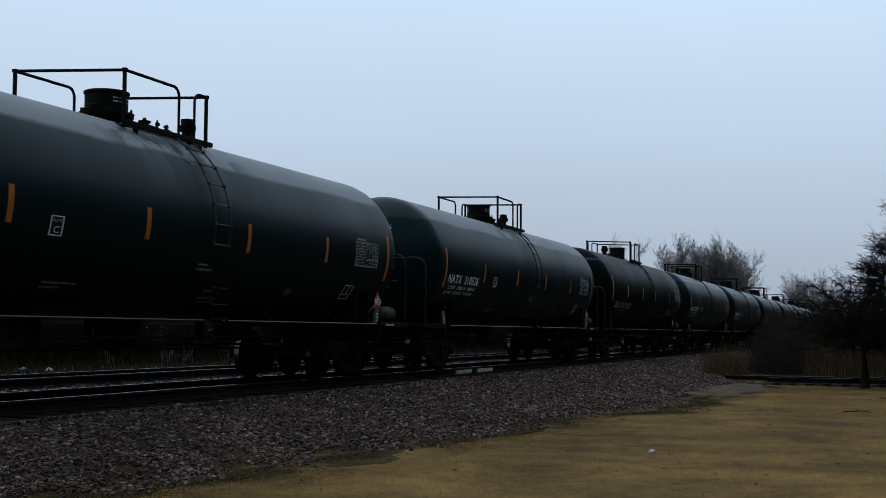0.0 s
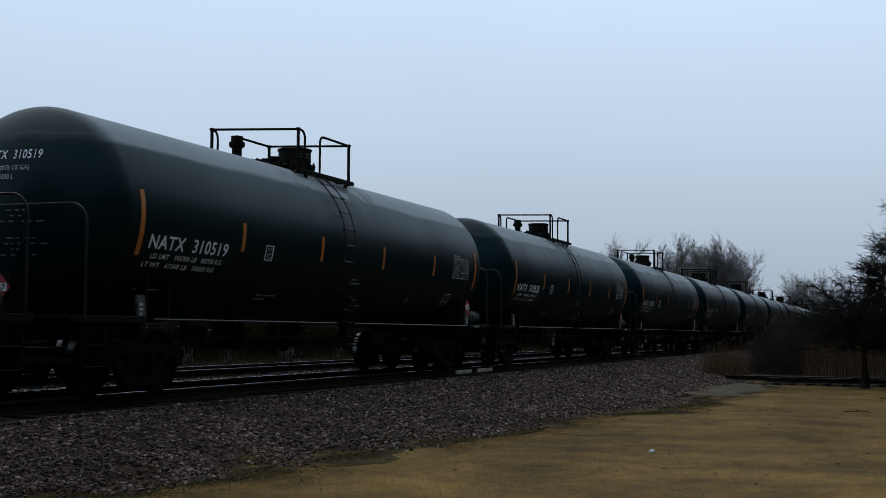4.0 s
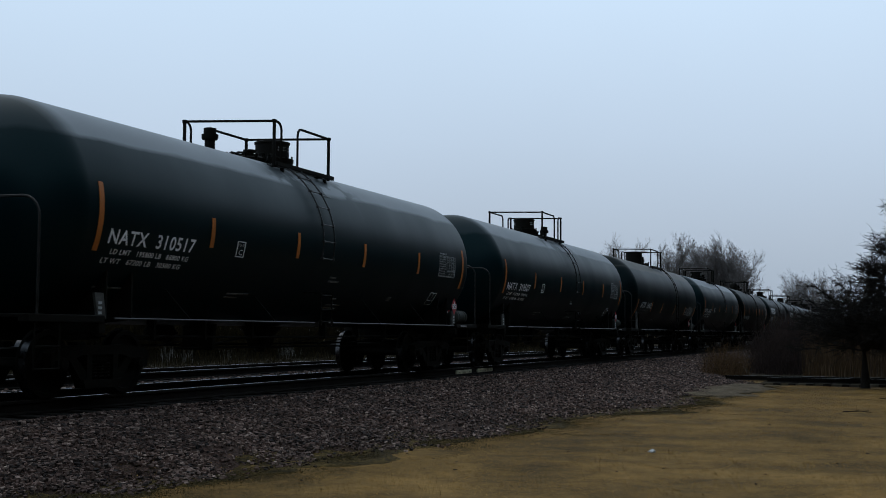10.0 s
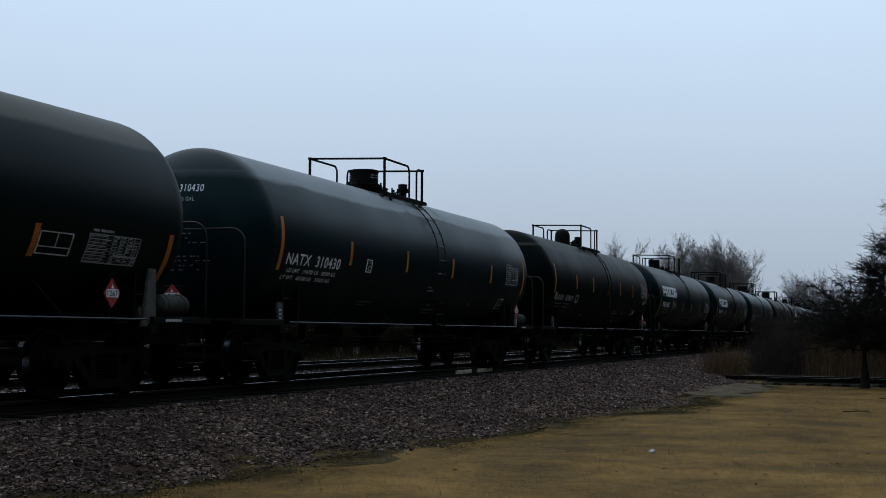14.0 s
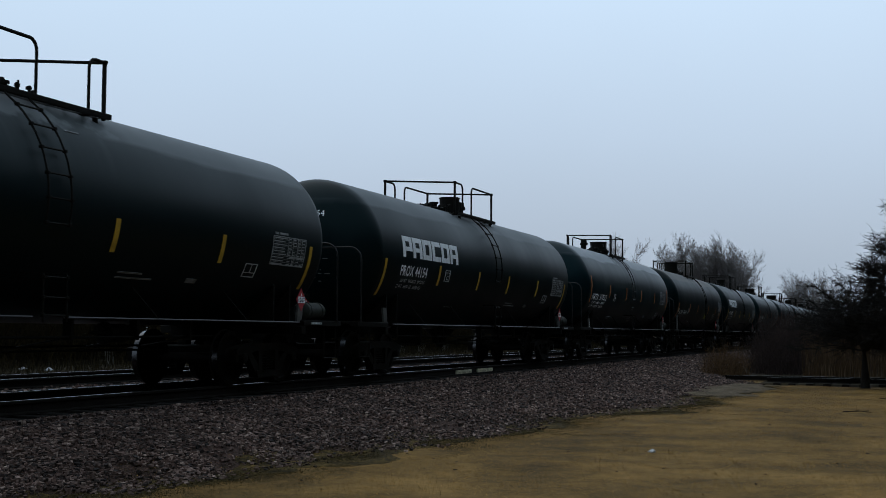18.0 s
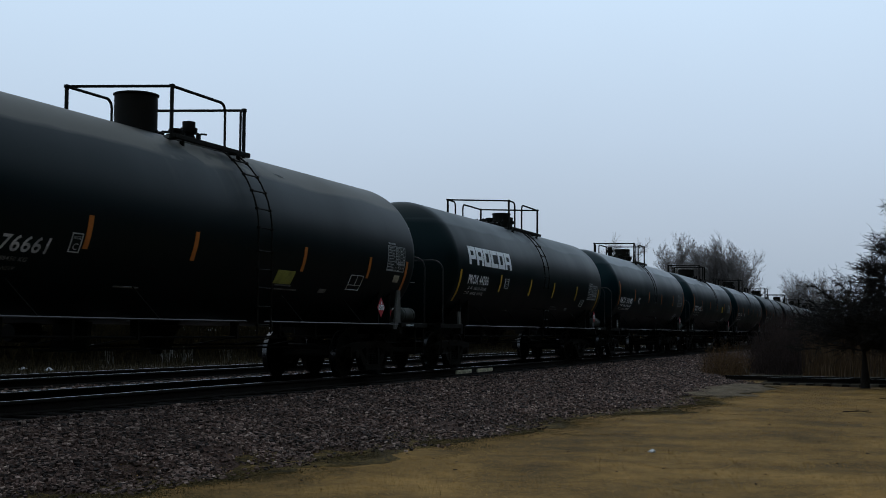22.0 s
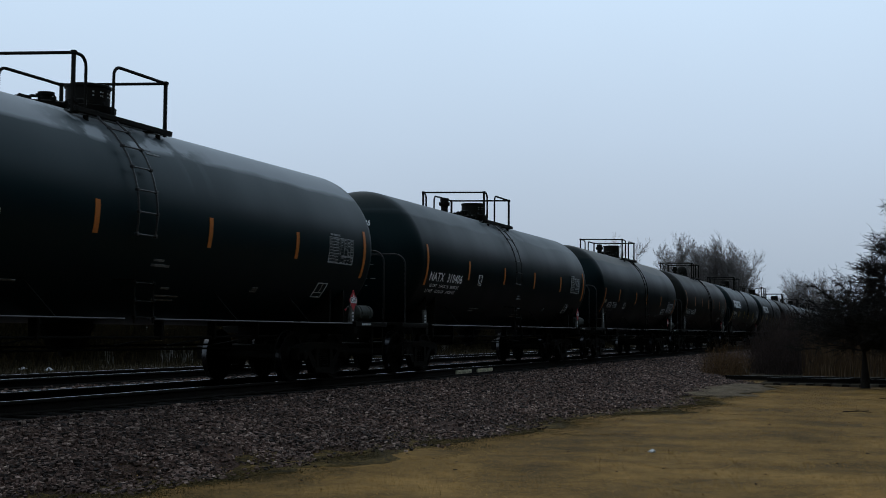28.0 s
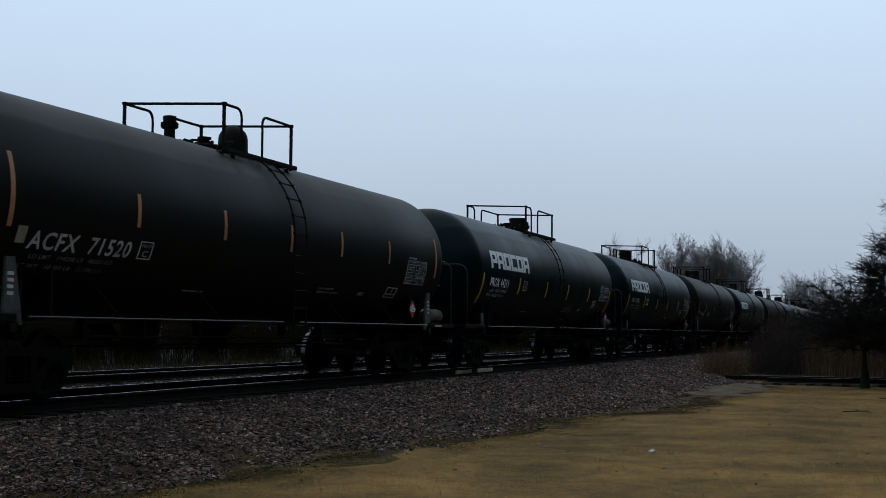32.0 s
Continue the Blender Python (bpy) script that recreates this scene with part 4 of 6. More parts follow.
def hatch_geo(r=0.29, z0=3.95, z1=4.47, dome=False):
    g = Geo()
    p = [(z0 - 0.05, r + 0.07), (z0 + 0.02, r + 0.07), (z0 + 0.03, r)]
    if dome:
        p += [(z1 - 0.16, r), (z1 - 0.08, r * 0.95), (z1 - 0.01, r * 0.82), (z1 + 0.05, r * 0.60), (z1 + 0.09, r * 0.32), (z1 + 0.10, 0.03)]
    else:
        p += [(z1 - 0.03, r), (z1 - 0.02, r + 0.02), (z1, r + 0.02), (z1 + 0.012, r - 0.02), (z1 + 0.015, 0.03)]
    g.lathe(p, "z", (0, 0, 0), 28)
    for k in range(8):
        a = 2 * math.pi * k / 8
        g.lathe([(z0 + 0.02, 0.022), (z0 + 0.07, 0.022), (z0 + 0.08, 0.012)], "z", (math.cos(a) * (r + 0.045), math.sin(a) * (r + 0.045), 0), 6)
    g.box(r - 0.02, r + 0.10, -0.06, 0.06, z0 + 0.12, z0 + 0.22, 0.012)
    g.tube([(r + 0.04, -0.1, z0 + 0.30), (r + 0.09, 0, z0 + 0.27), (r + 0.04, 0.1, z0 + 0.30)], 0.015, 5)
    return g


def valve_geo():
    """Low manway plate crowded with hinged bolts, clamps, small valves and a bent pipe."""
    g, rnd = Geo(), random.Random(17)
    g.lathe([(3.93, 0.30), (4.02, 0.30), (4.025, 0.34), (4.06, 0.34), (4.085, 0.29), (4.10, 0.1)], "z", (0, 0, 0), 24)
    for k in range(13):
        a = 2 * math.pi * k / 13 + 0.2
        x, y, h = math.cos(a) * 0.345, math.sin(a) * 0.345, rnd.uniform(4.09, 4.17)
        g.tube([(x, y, 3.98), (x + rnd.uniform(-0.02, 0.02), y, h)], 0.018, 5)
        g.lathe([(h - 0.05, 0.034), (h - 0.015, 0.034)], "z", (x, y, 0), 6)
    g.tube([(-0.28, 0.1, 4.07), (-0.2, 0.05, 4.15), (0.0, 0.0, 4.17), (0.22, -0.04, 4.13)], 0.02, 5)
    g.lathe([(4.06, 0.06), (4.14, 0.06), (4.145, 0.085), (4.175, 0.085), (4.18, 0.035), (4.22, 0.02)], "z", (0.17, 0.14, 0), 10)
    g.lathe([(4.05, 0.075), (4.15, 0.075), (4.155, 0.10), (4.19, 0.10), (4.20, 0.04)], "z", (-0.14, -0.12, 0), 10)
    g.lathe([(-0.08, 0.045), (0.08, 0.045)], "x", (-0.36, 0.02, 4.09), 8)
    g.box(-0.40, -0.30, -0.05, 0.05, 4.00, 4.12, 0.012)
    g.tube([(0.08, -0.28, 4.03), (0.20, -0.31, 4.16), (0.36, -0.30, 4.18)], 0.016, 5)
    g.tube([(0.02, 0.24, 4.05), (0.05, 0.26, 4.20)], 0.014, 5)
    g.box(0.28, 0.42, 0.04, 0.16, 4.00, 4.09, 0.012)
    return g


def vent_geo():
    g = Geo()
    g.lathe([(3.92, 0.14), (3.96, 0.14), (3.965, 0.092), (4.26, 0.092), (4.265, 0.13), (4.29, 0.148), (4.36, 0.148), (4.365, 0.112), (4.47, 0.112), (4.475, 0.06), (4.49, 0.02)], "z", (0, 0, 0), 16)
    g.box(0.08, 0.15, -0.03, 0.03, 4.30, 4.38, 0.008)
    return g


def stile_geo(side, style):
    """One upright of the flank ladder; it follows the shell, lower down it hangs straight."""
    off = 0.08 if style == "curve" else 0.10
    pts = [(0, side * 0.86, 3.92)] + [on_shell(0, a, off, side) for a in range(54, -1, -6)]
    if style == "curve":
        pts += [on_shell(0, a, off, side) for a in (-6, -12)]
    else:
        pts += [(0, side * (RAD + off), z) for z in (2.2, 1.6, 0.86)]
    return Geo().tube(pts, 0.015, 5)


def rung_places(side, style):
    off = 0.08 if style == "curve" else 0.10
    if style == "curve":
        return [on_shell(0, a, off, side) for a in (47, 35, 23, 11, 0, -11)] + [(0, side * 1.57, z) for z in (1.55, 1.30, 1.08)]
    return [on_shell(0, a, off, side) for a in (46, 35, 24, 13, 2)] + [(0, side * (RAD + off), z) for z in (2.2, 1.9, 1.6, 1.3, 1.0)]


def rung_geo():
    g = Geo().tube([(0, 0, 0), (0.46, 0, 0)], 0.013, 5)
    for x in (0.0, 0.46):
        g.box(x - 0.026, x + 0.026, -0.026, 0.026, -0.022, 0.022, 0.006)
    return g


def make_ladder(car, x, side, style, shade):
    key = "ladder|%s%d%s" % (style, side, shade.name)
    lad = part("ladder", kept(key, lambda: stile_geo(side, style), shade), None, car, at=Matrix.Translation((x - 0.23, 0, 0)))
    part("stile", MESH[key], None, lad, at=Matrix.Translation((0.46, 0, 0)))
    for p in rung_places(side, style):
        m = shade if p[2] > 1.7 else M_FRAME
        part("rung", kept("rung|" + m.name, rung_geo, m), None, lad, at=Matrix.Translation(p))
    if style == "curve":
        for k in (0.0, 0.46):
            part("stile", kept("stile|low%d" % side, lambda: Geo().tube([(0, side * 1.22, 1.60), (0, side * 1.56, 1.60), (0, side * 1.57, 1.0)], 0.014, 5), M_FRAME), None, lad, at=Matrix.Translation((k, 0, 0)))


def side_pipe_geo(x0, x1, side):
    g = Geo()
    g.tube([(x0, side * 1.46, 1.06), (x1, side * 1.46, 1.06)], 0.015, 6)
    return g


def brace_geo(x, side, lean):
    g = Geo()
    z = 1.52
    y = math.sqrt(RAD ** 2 - (AXIS_Z - z) ** 2)
    g.tube([(x - lean, side * (y + 0.0), z), (x, side * 1.46, 1.06)], 0.011, 5)
    return g


def underframe_geo():
    """Brake pipe, levers and rods beneath the shell."""
    g = Geo()
    g.tube([(-6.0, -0.55, 0.82), (-2.0, -0.62, 0.80), (2.0, -0.62, 0.80), (6.0, -0.55, 0.82)], 0.022, 6)
    g.tube([(-5.2, 0.30, 0.66), (5.2, 0.30, 0.66)], 0.018, 5)
    g.tube([(-3.4, -0.25, 0.62), (4.6, -0.15, 0.60)], 0.018, 5)
    for x in (-4.6, -3.1, -1.5, 1.5, 3.1, 4.6):
        g.box(x - 0.03, x + 0.03, -0.66, -0.52, 0.76, 1.06)
        g.tube([(x, -0.60, 0.80), (x, 0.35, 0.64)], 0.014, 5)
    g.prism([(-2.45, 0.58), (-2.38, 0.58), (-2.30, 1.02), (-2.40, 1.02)], -0.40, 0.20)
    return g


def outlet_geo():
    g = Geo()
    g.lathe([(0.52, 0.08), (0.58, 0.11), (0.64, 0.11), (0.65, 0.17), (0.74, 0.19), (0.90, 0.33), (0.985, 0.42)], "z", (0, 0, 0), 18)
    g.prism([(-0.62, 0.99), (-0.36, 0.62), (0.36, 0.62), (0.62, 0.99)], -0.05, 0.05)
    return g


def reservoir_geo():
    g = Geo()
    g.lathe([(-0.40, 0.05), (-0.38, 0.12), (-0.33, 0.16), (0.33, 0.16), (0.38, 0.12), (0.40, 0.05)], "x", (0, 0, 0), 18)
    for x in (-0.22, 0.22):
        g.lathe([(x - 0.02, 0.17), (x + 0.02, 0.17)], "x", (0, 0, 0), 18)
    return g


def cylinder_geo():
    g = Geo()
    g.lathe([(-0.30, 0.12), (-0.26, 0.14), (0.18, 0.14), (0.20, 0.17), (0.24, 0.17), (0.26, 0.06), (0.55, 0.025)], "x", (0, 0, 0), 14)
    return g


def brake_wheel_geo():
    g = Geo()
    g.tube([(0, math.cos(a) * 0.27, math.sin(a) * 0.27) for a in np.linspace(0, 2 * math.pi, 18, endpoint=False)], 0.016, 5, 0, True)
    for k in range(4):
        a = math.pi / 2 * k + 0.3
        g.tube([(0.03, 0, 0), (0, math.cos(a) * 0.27, math.sin(a) * 0.27)], 0.012, 4)
    g.lathe([(-0.02, 0.04), (0.16, 0.04)], "x", (0, 0, 0), 8)
    return g


def placard(parent, place, label="red and white diamond hazard placard"):
    """A diamond placard, red above and below, white band with its number."""
    g = Geo()
    g.add([(0, 0, -0.04), (0.19, 0, 0.16), (0, 0, 0.36), (-0.19, 0, 0.16), (0, 0.01, -0.04), (0.19, 0.01, 0.16), (0, 0.01, 0.36), (-0.19, 0.01, 0.16)],
          [(0, 1, 2, 3), (7, 6, 5, 4), (0, 4, 5, 1), (1, 5, 6, 2), (2, 6, 7, 3), (3, 7, 4, 0)], 0)
    g.add([(-0.138, -0.004, 0.105), (0.138, -0.004, 0.105), (0.138, -0.004, 0.215), (-0.138, -0.004, 0.215)], [(0, 1, 2, 3)], 1)
    g.add([(-0.03, -0.004, 0.225), (0.03, -0.004, 0.225), (0.0, -0.004, 0.285)], [(0, 1, 2)], 1)
    key = "placard"
    if key not in MESH:
        MESH[key] = g.mesh("placard", [M_RED, M_WHITE], False)
    p = part("placard", MESH[key], None, parent, label, at=place)
    if "placard_digits" not in MESH:
        v, f, w, h = letters("1267", 0.0, 0.02)
        MESH["placard_digits"] = Geo().add([(-0.118 + 0.236 * q[0] / w, -0.0065, 0.119 + 0.082 * q[1] / h) for q in v], f).mesh("placard_number", M_FRAME)
    part("placard_number", MESH["placard_digits"], None, p)
    return p


def bars_on_shell(rows, side=-1, off=0.006):
    """Small unreadable stencils as short bars: rows of (x0, x1, top angle, low angle)."""
    g = Geo()
    for x0, x1, a1, a0 in rows:
        shell_patch(g, x0, x1, a0, a1, off, side)
    return g


def table_geo(x0, x1, a1, a0, side=-1):
    """The boxed table of test dates: frame lines, columns and short entries."""
    g = Geo()
    w, h = x1 - x0, a1 - a0
    t = 0.16
    shell_patch(g, x0, x1, a1 - 0.5, a1, 0.006, side)
    shell_patch(g, x0, x1, a0, a0 + 0.5, 0.006, side)
    for x in (x0, x1 - 0.015):
        shell_patch(g, x, x + 0.015, a0, a1, 0.006, side)
    r = random.Random(int(x0 * 100))
    n = 9
    for i in range(n):
        z = a1 - h * (i + 0.75) / n
        shell_patch(g, x0 + 0.03, x0 + w * r.uniform(0.34, 0.42), z, z + h * 0.035, 0.006, side)
        for c in (0.48, 0.62, 0.76, 0.89):
            if r.random() < 0.85:
                shell_patch(g, x0 + w * c, x0 + w * (c + r.uniform(0.05, 0.09)), z, z + h * 0.04, 0.006, side)
        shell_patch(g, x0, x1, z - h * 0.036, z - h * 0.030, 0.0055, side)
    for c in (0.455, 0.60, 0.74, 0.87):
        shell_patch(g, x0 + w * c, x0 + w * c + 0.010, a0 + h * 0.34, a1, 0.0055, side)
    shell_patch(g, x0 + w * 0.54, x1, a0 + h * 0.27, a0 + h * 0.34, 0.0062, side)
    shell_patch(g, x0 + w * 0.05, x0 + w * 0.15, a1 + 1.0, a1 + 2.3, 0.006, side)
    shell_patch(g, x0 + w * 0.19, x0 + w * 0.43, a1 + 1.0, a1 + 2.3, 0.006, side)
    return g


def frame_geo(x0, x1, a1, a0, slant, side=-1, fill=False):
    """A small boxed stencil."""
    g = Geo()
    shell_patch(g, x0, x1, a1 - 0.55, a1, 0.006, side)
    shell_patch(g, x0, x1, a0, a0 + 0.55, 0.006, side)
    for x in (x0, x1 - 0.018):
        shell_patch(g, x, x + 0.018, a0, a1, 0.006, side)
    if fill:
        h, w = a1 - a0, x1 - x0
        shell_patch(g, x0, x1, a0 + h * 0.32, a0 + h * 0.32 + 0.45, 0.0055, side)
        shell_patch(g, x0 + w * 0.52, x0 + w * 0.52 + 0.014, a0 + h * 0.32, a1, 0.0055, side)
    return g


def block_geo(i, x0, x1, a1, a0, side=-1):
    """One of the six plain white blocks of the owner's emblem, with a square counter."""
    g = Geo()
    w, h, t = (x1 - x0) / 6, a1 - a0, 0.15
    k = i if side < 0 else 5 - i
    b, ww = x0 + k * w + 0.03, w - 0.06
    def bit(u0, u1, v0, v1):
        p, q = (b + u0, b + u1) if side < 0 else (b + ww - u1, b + ww - u0)
        shell_patch(g, p, q, a0 + h * v0, a0 + h * v1, 0.006, side)
    bit(0, t, 0, 1)
    bit(t, ww, 0.76, 1)
    if i in (0, 1, 5):
        bit(t, ww, 0.30, 0.50)
        bit(ww - t, ww, 0.50, 0.76)
        if i:
            bit(ww - t, ww, 0, 0.30)
    else:
        bit(t, ww, 0, 0.24)
        if i != 3:
            bit(ww - t, ww, 0.24, 0.76)
    return g


# stations and angles of the reflective strips: x, upper angle, lower angle
STRIPES = {
    "N": [(-7.28, 12.5, -22), (-4.40, 3.7, -13.4), (-1.48, 3.5, -13.2), (1.42, 3.6, -13.6), (4.36, 3.8, -13.5), (7.27, 12.5, -22)],
    "P": [(-7.35, -4.4, -34.6), (-4.12, -4.2, -21.4), (-1.26, -4.6, -21.9), (1.27, -4.6, -21.9), (4.11, -4.8, -21.7), (7.16, -4.4, -34.6)],
    "A": [(-7.29, -9.3, -40.3), (-4.20, -10.6, -27.0), (-1.78, -11, -28.1), (1.48, -11.8, -28.4), (4.40, -12, -28), (7.38, -9.3, -38)],
    "B": [(-7.31, -0.6, -33.8), (-4.90, 0.4, -16.5), (-1.76, -0.7, -17.5), (0.45, 0.2, -17.1), (3.67, -0.6, -17.1), (7.12, -3, -30)],
    "C": [(-7.28, 19, -15.1), (-4.63, 9.7, -7.7), (-2.26, 9.4, -8.0), (0.02, 7.6, -9.6), (2.10, 9.1, -8.0), (4.44, 8.7, -8.3), (7.20, 18, -15.2)],
    "D": [(-7.32, 18.2, -15.3), (-4.71, 8, -8.8), (-1.63, 7.9, -8.8), (1.01, 7.4, -9.6), (4.52, 7.3, -9.3), (7.20, 16.5, -17)],
    "E": [(-7.31, -6, -33), (-3.95, -5, -21.8), (-1.31, -5.5, -22), (2.36, -5.1, -21.6), (5.25, -5.4, -21.6), (7.20, -4.9, -33)],
    "T": [(-7.36, 15, -19.8), (-4.74, 4.9, -12.6), (-1.69, 4.8, -12.0), (1.12, 4.8, -11), (4.19, 5.5, -10.5), (7.16, 14.8, -18)],
}
# platform ends, gate posts and the places of hatch, valves and vent along the crown, before the car is turned
TOPS = {
    "N": (-1.08, 1.22, -0.80, -0.14, 0.37, -0.62, -1.88),
    "P": (-1.13, 1.90, -0.53, 0.18, 0.72, -0.72, 1.72),
    "A": (-0.92, 1.63, 0.82, 1.48, -0.72, 0.55, 1.25),
    "B": (-1.05, 1.35, -0.38, 0.21, 0.55, -0.55, -1.42),
    "C": (-1.11, 1.36, -0.51, 0.24, 0.62, -0.45, -1.42),
    "D": (-0.76, 1.14, -0.54, 0.13, 0.40, -0.75, -1.80),
    "E": (-0.95, 1.34, 0.69, 1.22, -0.72, 0.40, 0.95),
    "T": (-0.84, 1.30, 0.47, 1.00, -0.42, 0.75, 1.40),
}
FAR_GATE = {"N": ((0.22, 0.85), (1.42, 2.0)), "P": ((0.66, 1.32), (1.65, 2.3)), "A": ((1.2, 1.8), (1.2, 1.8)), "B": ((0.8, 1.35), (0.8, 1.35)), "C": ((0.85, 1.4), (1.4, 1.9)), "D": ((0.22, 0.9), (0.22, 0.9)), "T": ((1.28, 1.8), (1.28, 1.8)), "E": ((1.2, 1.8), (1.2, 1.8))}
FAR_END = {"N": -1.50, "P": -1.87, "A": -1.42, "B": -1.56, "C": -1.62, "D": -1.75, "T": -1.52, "E": -1.42}  # where the far side of the railing begins
MARKS = {"N": (-7.05, -4.86, -9.8, -17.4, 0.12), "P": (-6.76, -5.18, -7.6, -16.0, 0.0), "A": (-6.66, -4.38, -12.6, -21.8, 0.18), "B": (-6.66, -5.08, -18.0, -26.3, 0.18),
         "C": (-6.87, -4.70, -15.3, -24.0, 0.18), "D": (-6.75, -4.42, -16.6, -25.2, 0.12), "T": (-7.00, -5.00, -7.2, -16.2, 0.0), "E": (-6.86, -4.66, -18.2, -26.1, 0.18)}
TABLES = {"N": (5.66, 6.74, 4.8, -13.2), "P": (5.72, 6.95, -0.5, -18.9), "A": (5.46, 6.64, -13.4, -28.6), "B": (5.50, 6.80, -10.5, -26.8), "C": (5.48, 6.62, -3.2, -22.6), "D": (5.99, 6.98, 12.7, -4.7), "T": (5.75, 6.72, 2.9, -13.3), "E": (6.13, 7.06, 5.7, -13.7)}


def make_car(kind, turned, paint, label, mark="", load="", light="", cap=""):
    """One tank car with all its parts, standing at the origin of its own root."""
    car = new("tank_car")
    car.empty_display_size = 0.3
    tagged(car, label, "tank car", "tank cars of the train")
    flip = Matrix.Rotation(math.pi, 4, "Z") if turned else Matrix.Identity(4)
    tape = M_YELLOW if kind in "PD" else M_FADED if paint == "R" else M_ORANGE
    tall = kind in "ABDE" or (kind == "C" and not turned)
    lad = {"N": -0.42, "P": 0.10, "A": 1.25, "B": -0.22, "C": 0.15, "D": 0.0, "T": 0.45, "E": 0.62}[kind]
    if turned:
        lad = -lad
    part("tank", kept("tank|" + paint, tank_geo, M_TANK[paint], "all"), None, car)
    for end in (-1, 1):
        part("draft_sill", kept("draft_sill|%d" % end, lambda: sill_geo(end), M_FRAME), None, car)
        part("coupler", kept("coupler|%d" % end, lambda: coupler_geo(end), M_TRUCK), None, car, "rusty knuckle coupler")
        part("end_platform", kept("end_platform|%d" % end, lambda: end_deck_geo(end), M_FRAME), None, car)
        part("end_handrail", kept("end_handrail|%d" % end, lambda: end_rail_geo(end), M_RAILING), None, car)
        for side in (-1, 1):
            part("sill_step", kept("sill_step|%d%d" % (end, side), lambda: step_geo(end, side), M_FRAME), None, car)
            st = "tall" if tall else "short"
            part("bolster_web" if tall else "jacking_plate", kept("side_plate|%s%d%d%d" % (st, end, side, kind == "D"), lambda: plate_geo_car(end, side, st), M_FRAME if kind == "D" else M_GREY), None, car, "weathered steel plate")
            yf = side * 1.464
            if end > 0:
                part("sill_label", kept("sill_label|%d%d" % (end, side), lambda: label_geo(end * 7.55, yf, 1.015, 1.085, 0.42, side), M_DIM), None, car, "small white stencil line")["kind"] = "stuff"
            if kind in "NT":
                part("plate_label", kept("plate_label|%d%d" % (end, side), lambda: label_geo(end * 7.06, side * 1.383, 1.10, 1.30, 0.075, side, 3), M_DIM), None, car, "small white stencil lines")["kind"] = "stuff"
            if tall and kind in "BC":
                part("web_label", kept("web_label|%d%d" % (end, side), lambda: label_geo(end * 7.10, side * 1.383, 1.30, 1.62, 0.11, side, 4), M_DIM), None, car, "small white plates in a row")["kind"] = "stuff"
        make_truck(car, end * 6.5)
    # crown fittings
    x0, x1, g0, g1, hx, vx, px = TOPS[kind]
    tag = "%s%d" % (kind, turned)
    for e in (-1, 1):
        turn = Matrix.Translation((FAR_END[kind] - x0, 1.32, 0)) if e > 0 else Matrix.Identity(4)
        part("platform_grating", kept("platform_grating|" + kind, lambda: grating_geo(x0, x1), M_DECK), None, car, at=turn @ Matrix.Translation((0, -0.66, 0)))
        part("platform_channel", kept("platform_channel|" + kind, lambda: channel_geo(x0 - 0.05, x1 + 0.05), M_FRAME), None, car, at=turn @ Matrix.Translation((0, -0.88 + (0.44 if e > 0 else 0), 0)))
        part("platform_beam", kept("platform_beam", lambda: Geo().box(-0.03, 0.03, -0.85, 0.85, 3.862, 3.90, 0.006), M_FRAME), None, car, at=Matrix.Translation((x0 + 0.06 if e < 0 else x1 - 0.4, 0, 0)))
        for x in (x0 + 0.25, x1 - 0.25):
            part("platform_leg", kept("platform_leg", leg_geo, M_FRAME), None, car, at=turn @ Matrix.Translation((x, -0.84 + (0.36 if e > 0 else 0), 0)))
    f0 = FAR_END[kind]
    f1 = f0 + x1 - x0
    fg = FAR_GATE[kind][1 if turned else 0]
    ga = (0.40, x1 - 0.36) if turned else (g0, g1)
    for half in (0, 1):
        part("railing", kept("railing|%s%d%d" % (kind, turned, half), lambda: railing_geo(x0, x1, *ga, -1, f0, f1, half), M_FRAME), None, car)
        part("railing", kept("railing|far%s%d%d" % (kind, turned, half), lambda: railing_geo(f0, f1, f0 + fg[0], f0 + fg[1], 1, x0, x1, half), M_FRAME), None, car)
    for x, y in ((x0, -0.8), (x1, -0.8), (f0, 0.8), (f1, 0.8)):
        part("rail_post", kept("rail_post", lambda: post_geo(0, 0), M_FRAME), None, car, at=Matrix.Translation((x, y, 0)))
    dome = kind == "C"
    wide, tip = {"T": (0.44, 4.50), "C": (0.27, 4.52), "P": (0.27, 4.50), "E": (0.34, 4.64), "A": (0.36, 4.58)}.get(kind, (0.32, 4.53))
    part("hatch", kept("hatch|bowl", bowl_hatch_geo, M_FRAME) if kind == "N" else kept("hatch|cone", cone_hatch_geo, M_FRAME) if kind == "T" else kept("hatch|%d%.2f" % (dome, wide), lambda: hatch_geo(wide, 3.98, tip, dome), M_FRAME), None, car, "dark round hatch housing", at=flip @ Matrix.Translation((hx, 0, 0)))
    part("manway_cover", kept("manway_cover", valve_geo, M_FRAME), None, car, at=flip @ Matrix.Translation((vx, 0, -0.5)) @ Matrix.Diagonal((1.22, 1.2, 1.128, 1)))
    if kind == "N":
        marks = Geo()
        for face in (-1, 1):
            for z in (4.40, 4.345):
                a = -0.75
                while a < 0.6:
                    w = 0.10 + 0.16 * ((int(a * 37) + face) % 3)
                    marks.add([(math.sin(b) * 0.3275, face * math.cos(b) * 0.3275, q) for b in (a, a + w) for q in (z, z + 0.022)], [(0, 1, 3, 2)])
                    a += w + 0.07
        part("hatch_stencil", kept("hatch_stencil", lambda: marks, M_MID, False), None, car, "two rows of small white stencil bars", at=flip @ Matrix.Translation((hx, 0, 0)))["kind"] = "stuff"
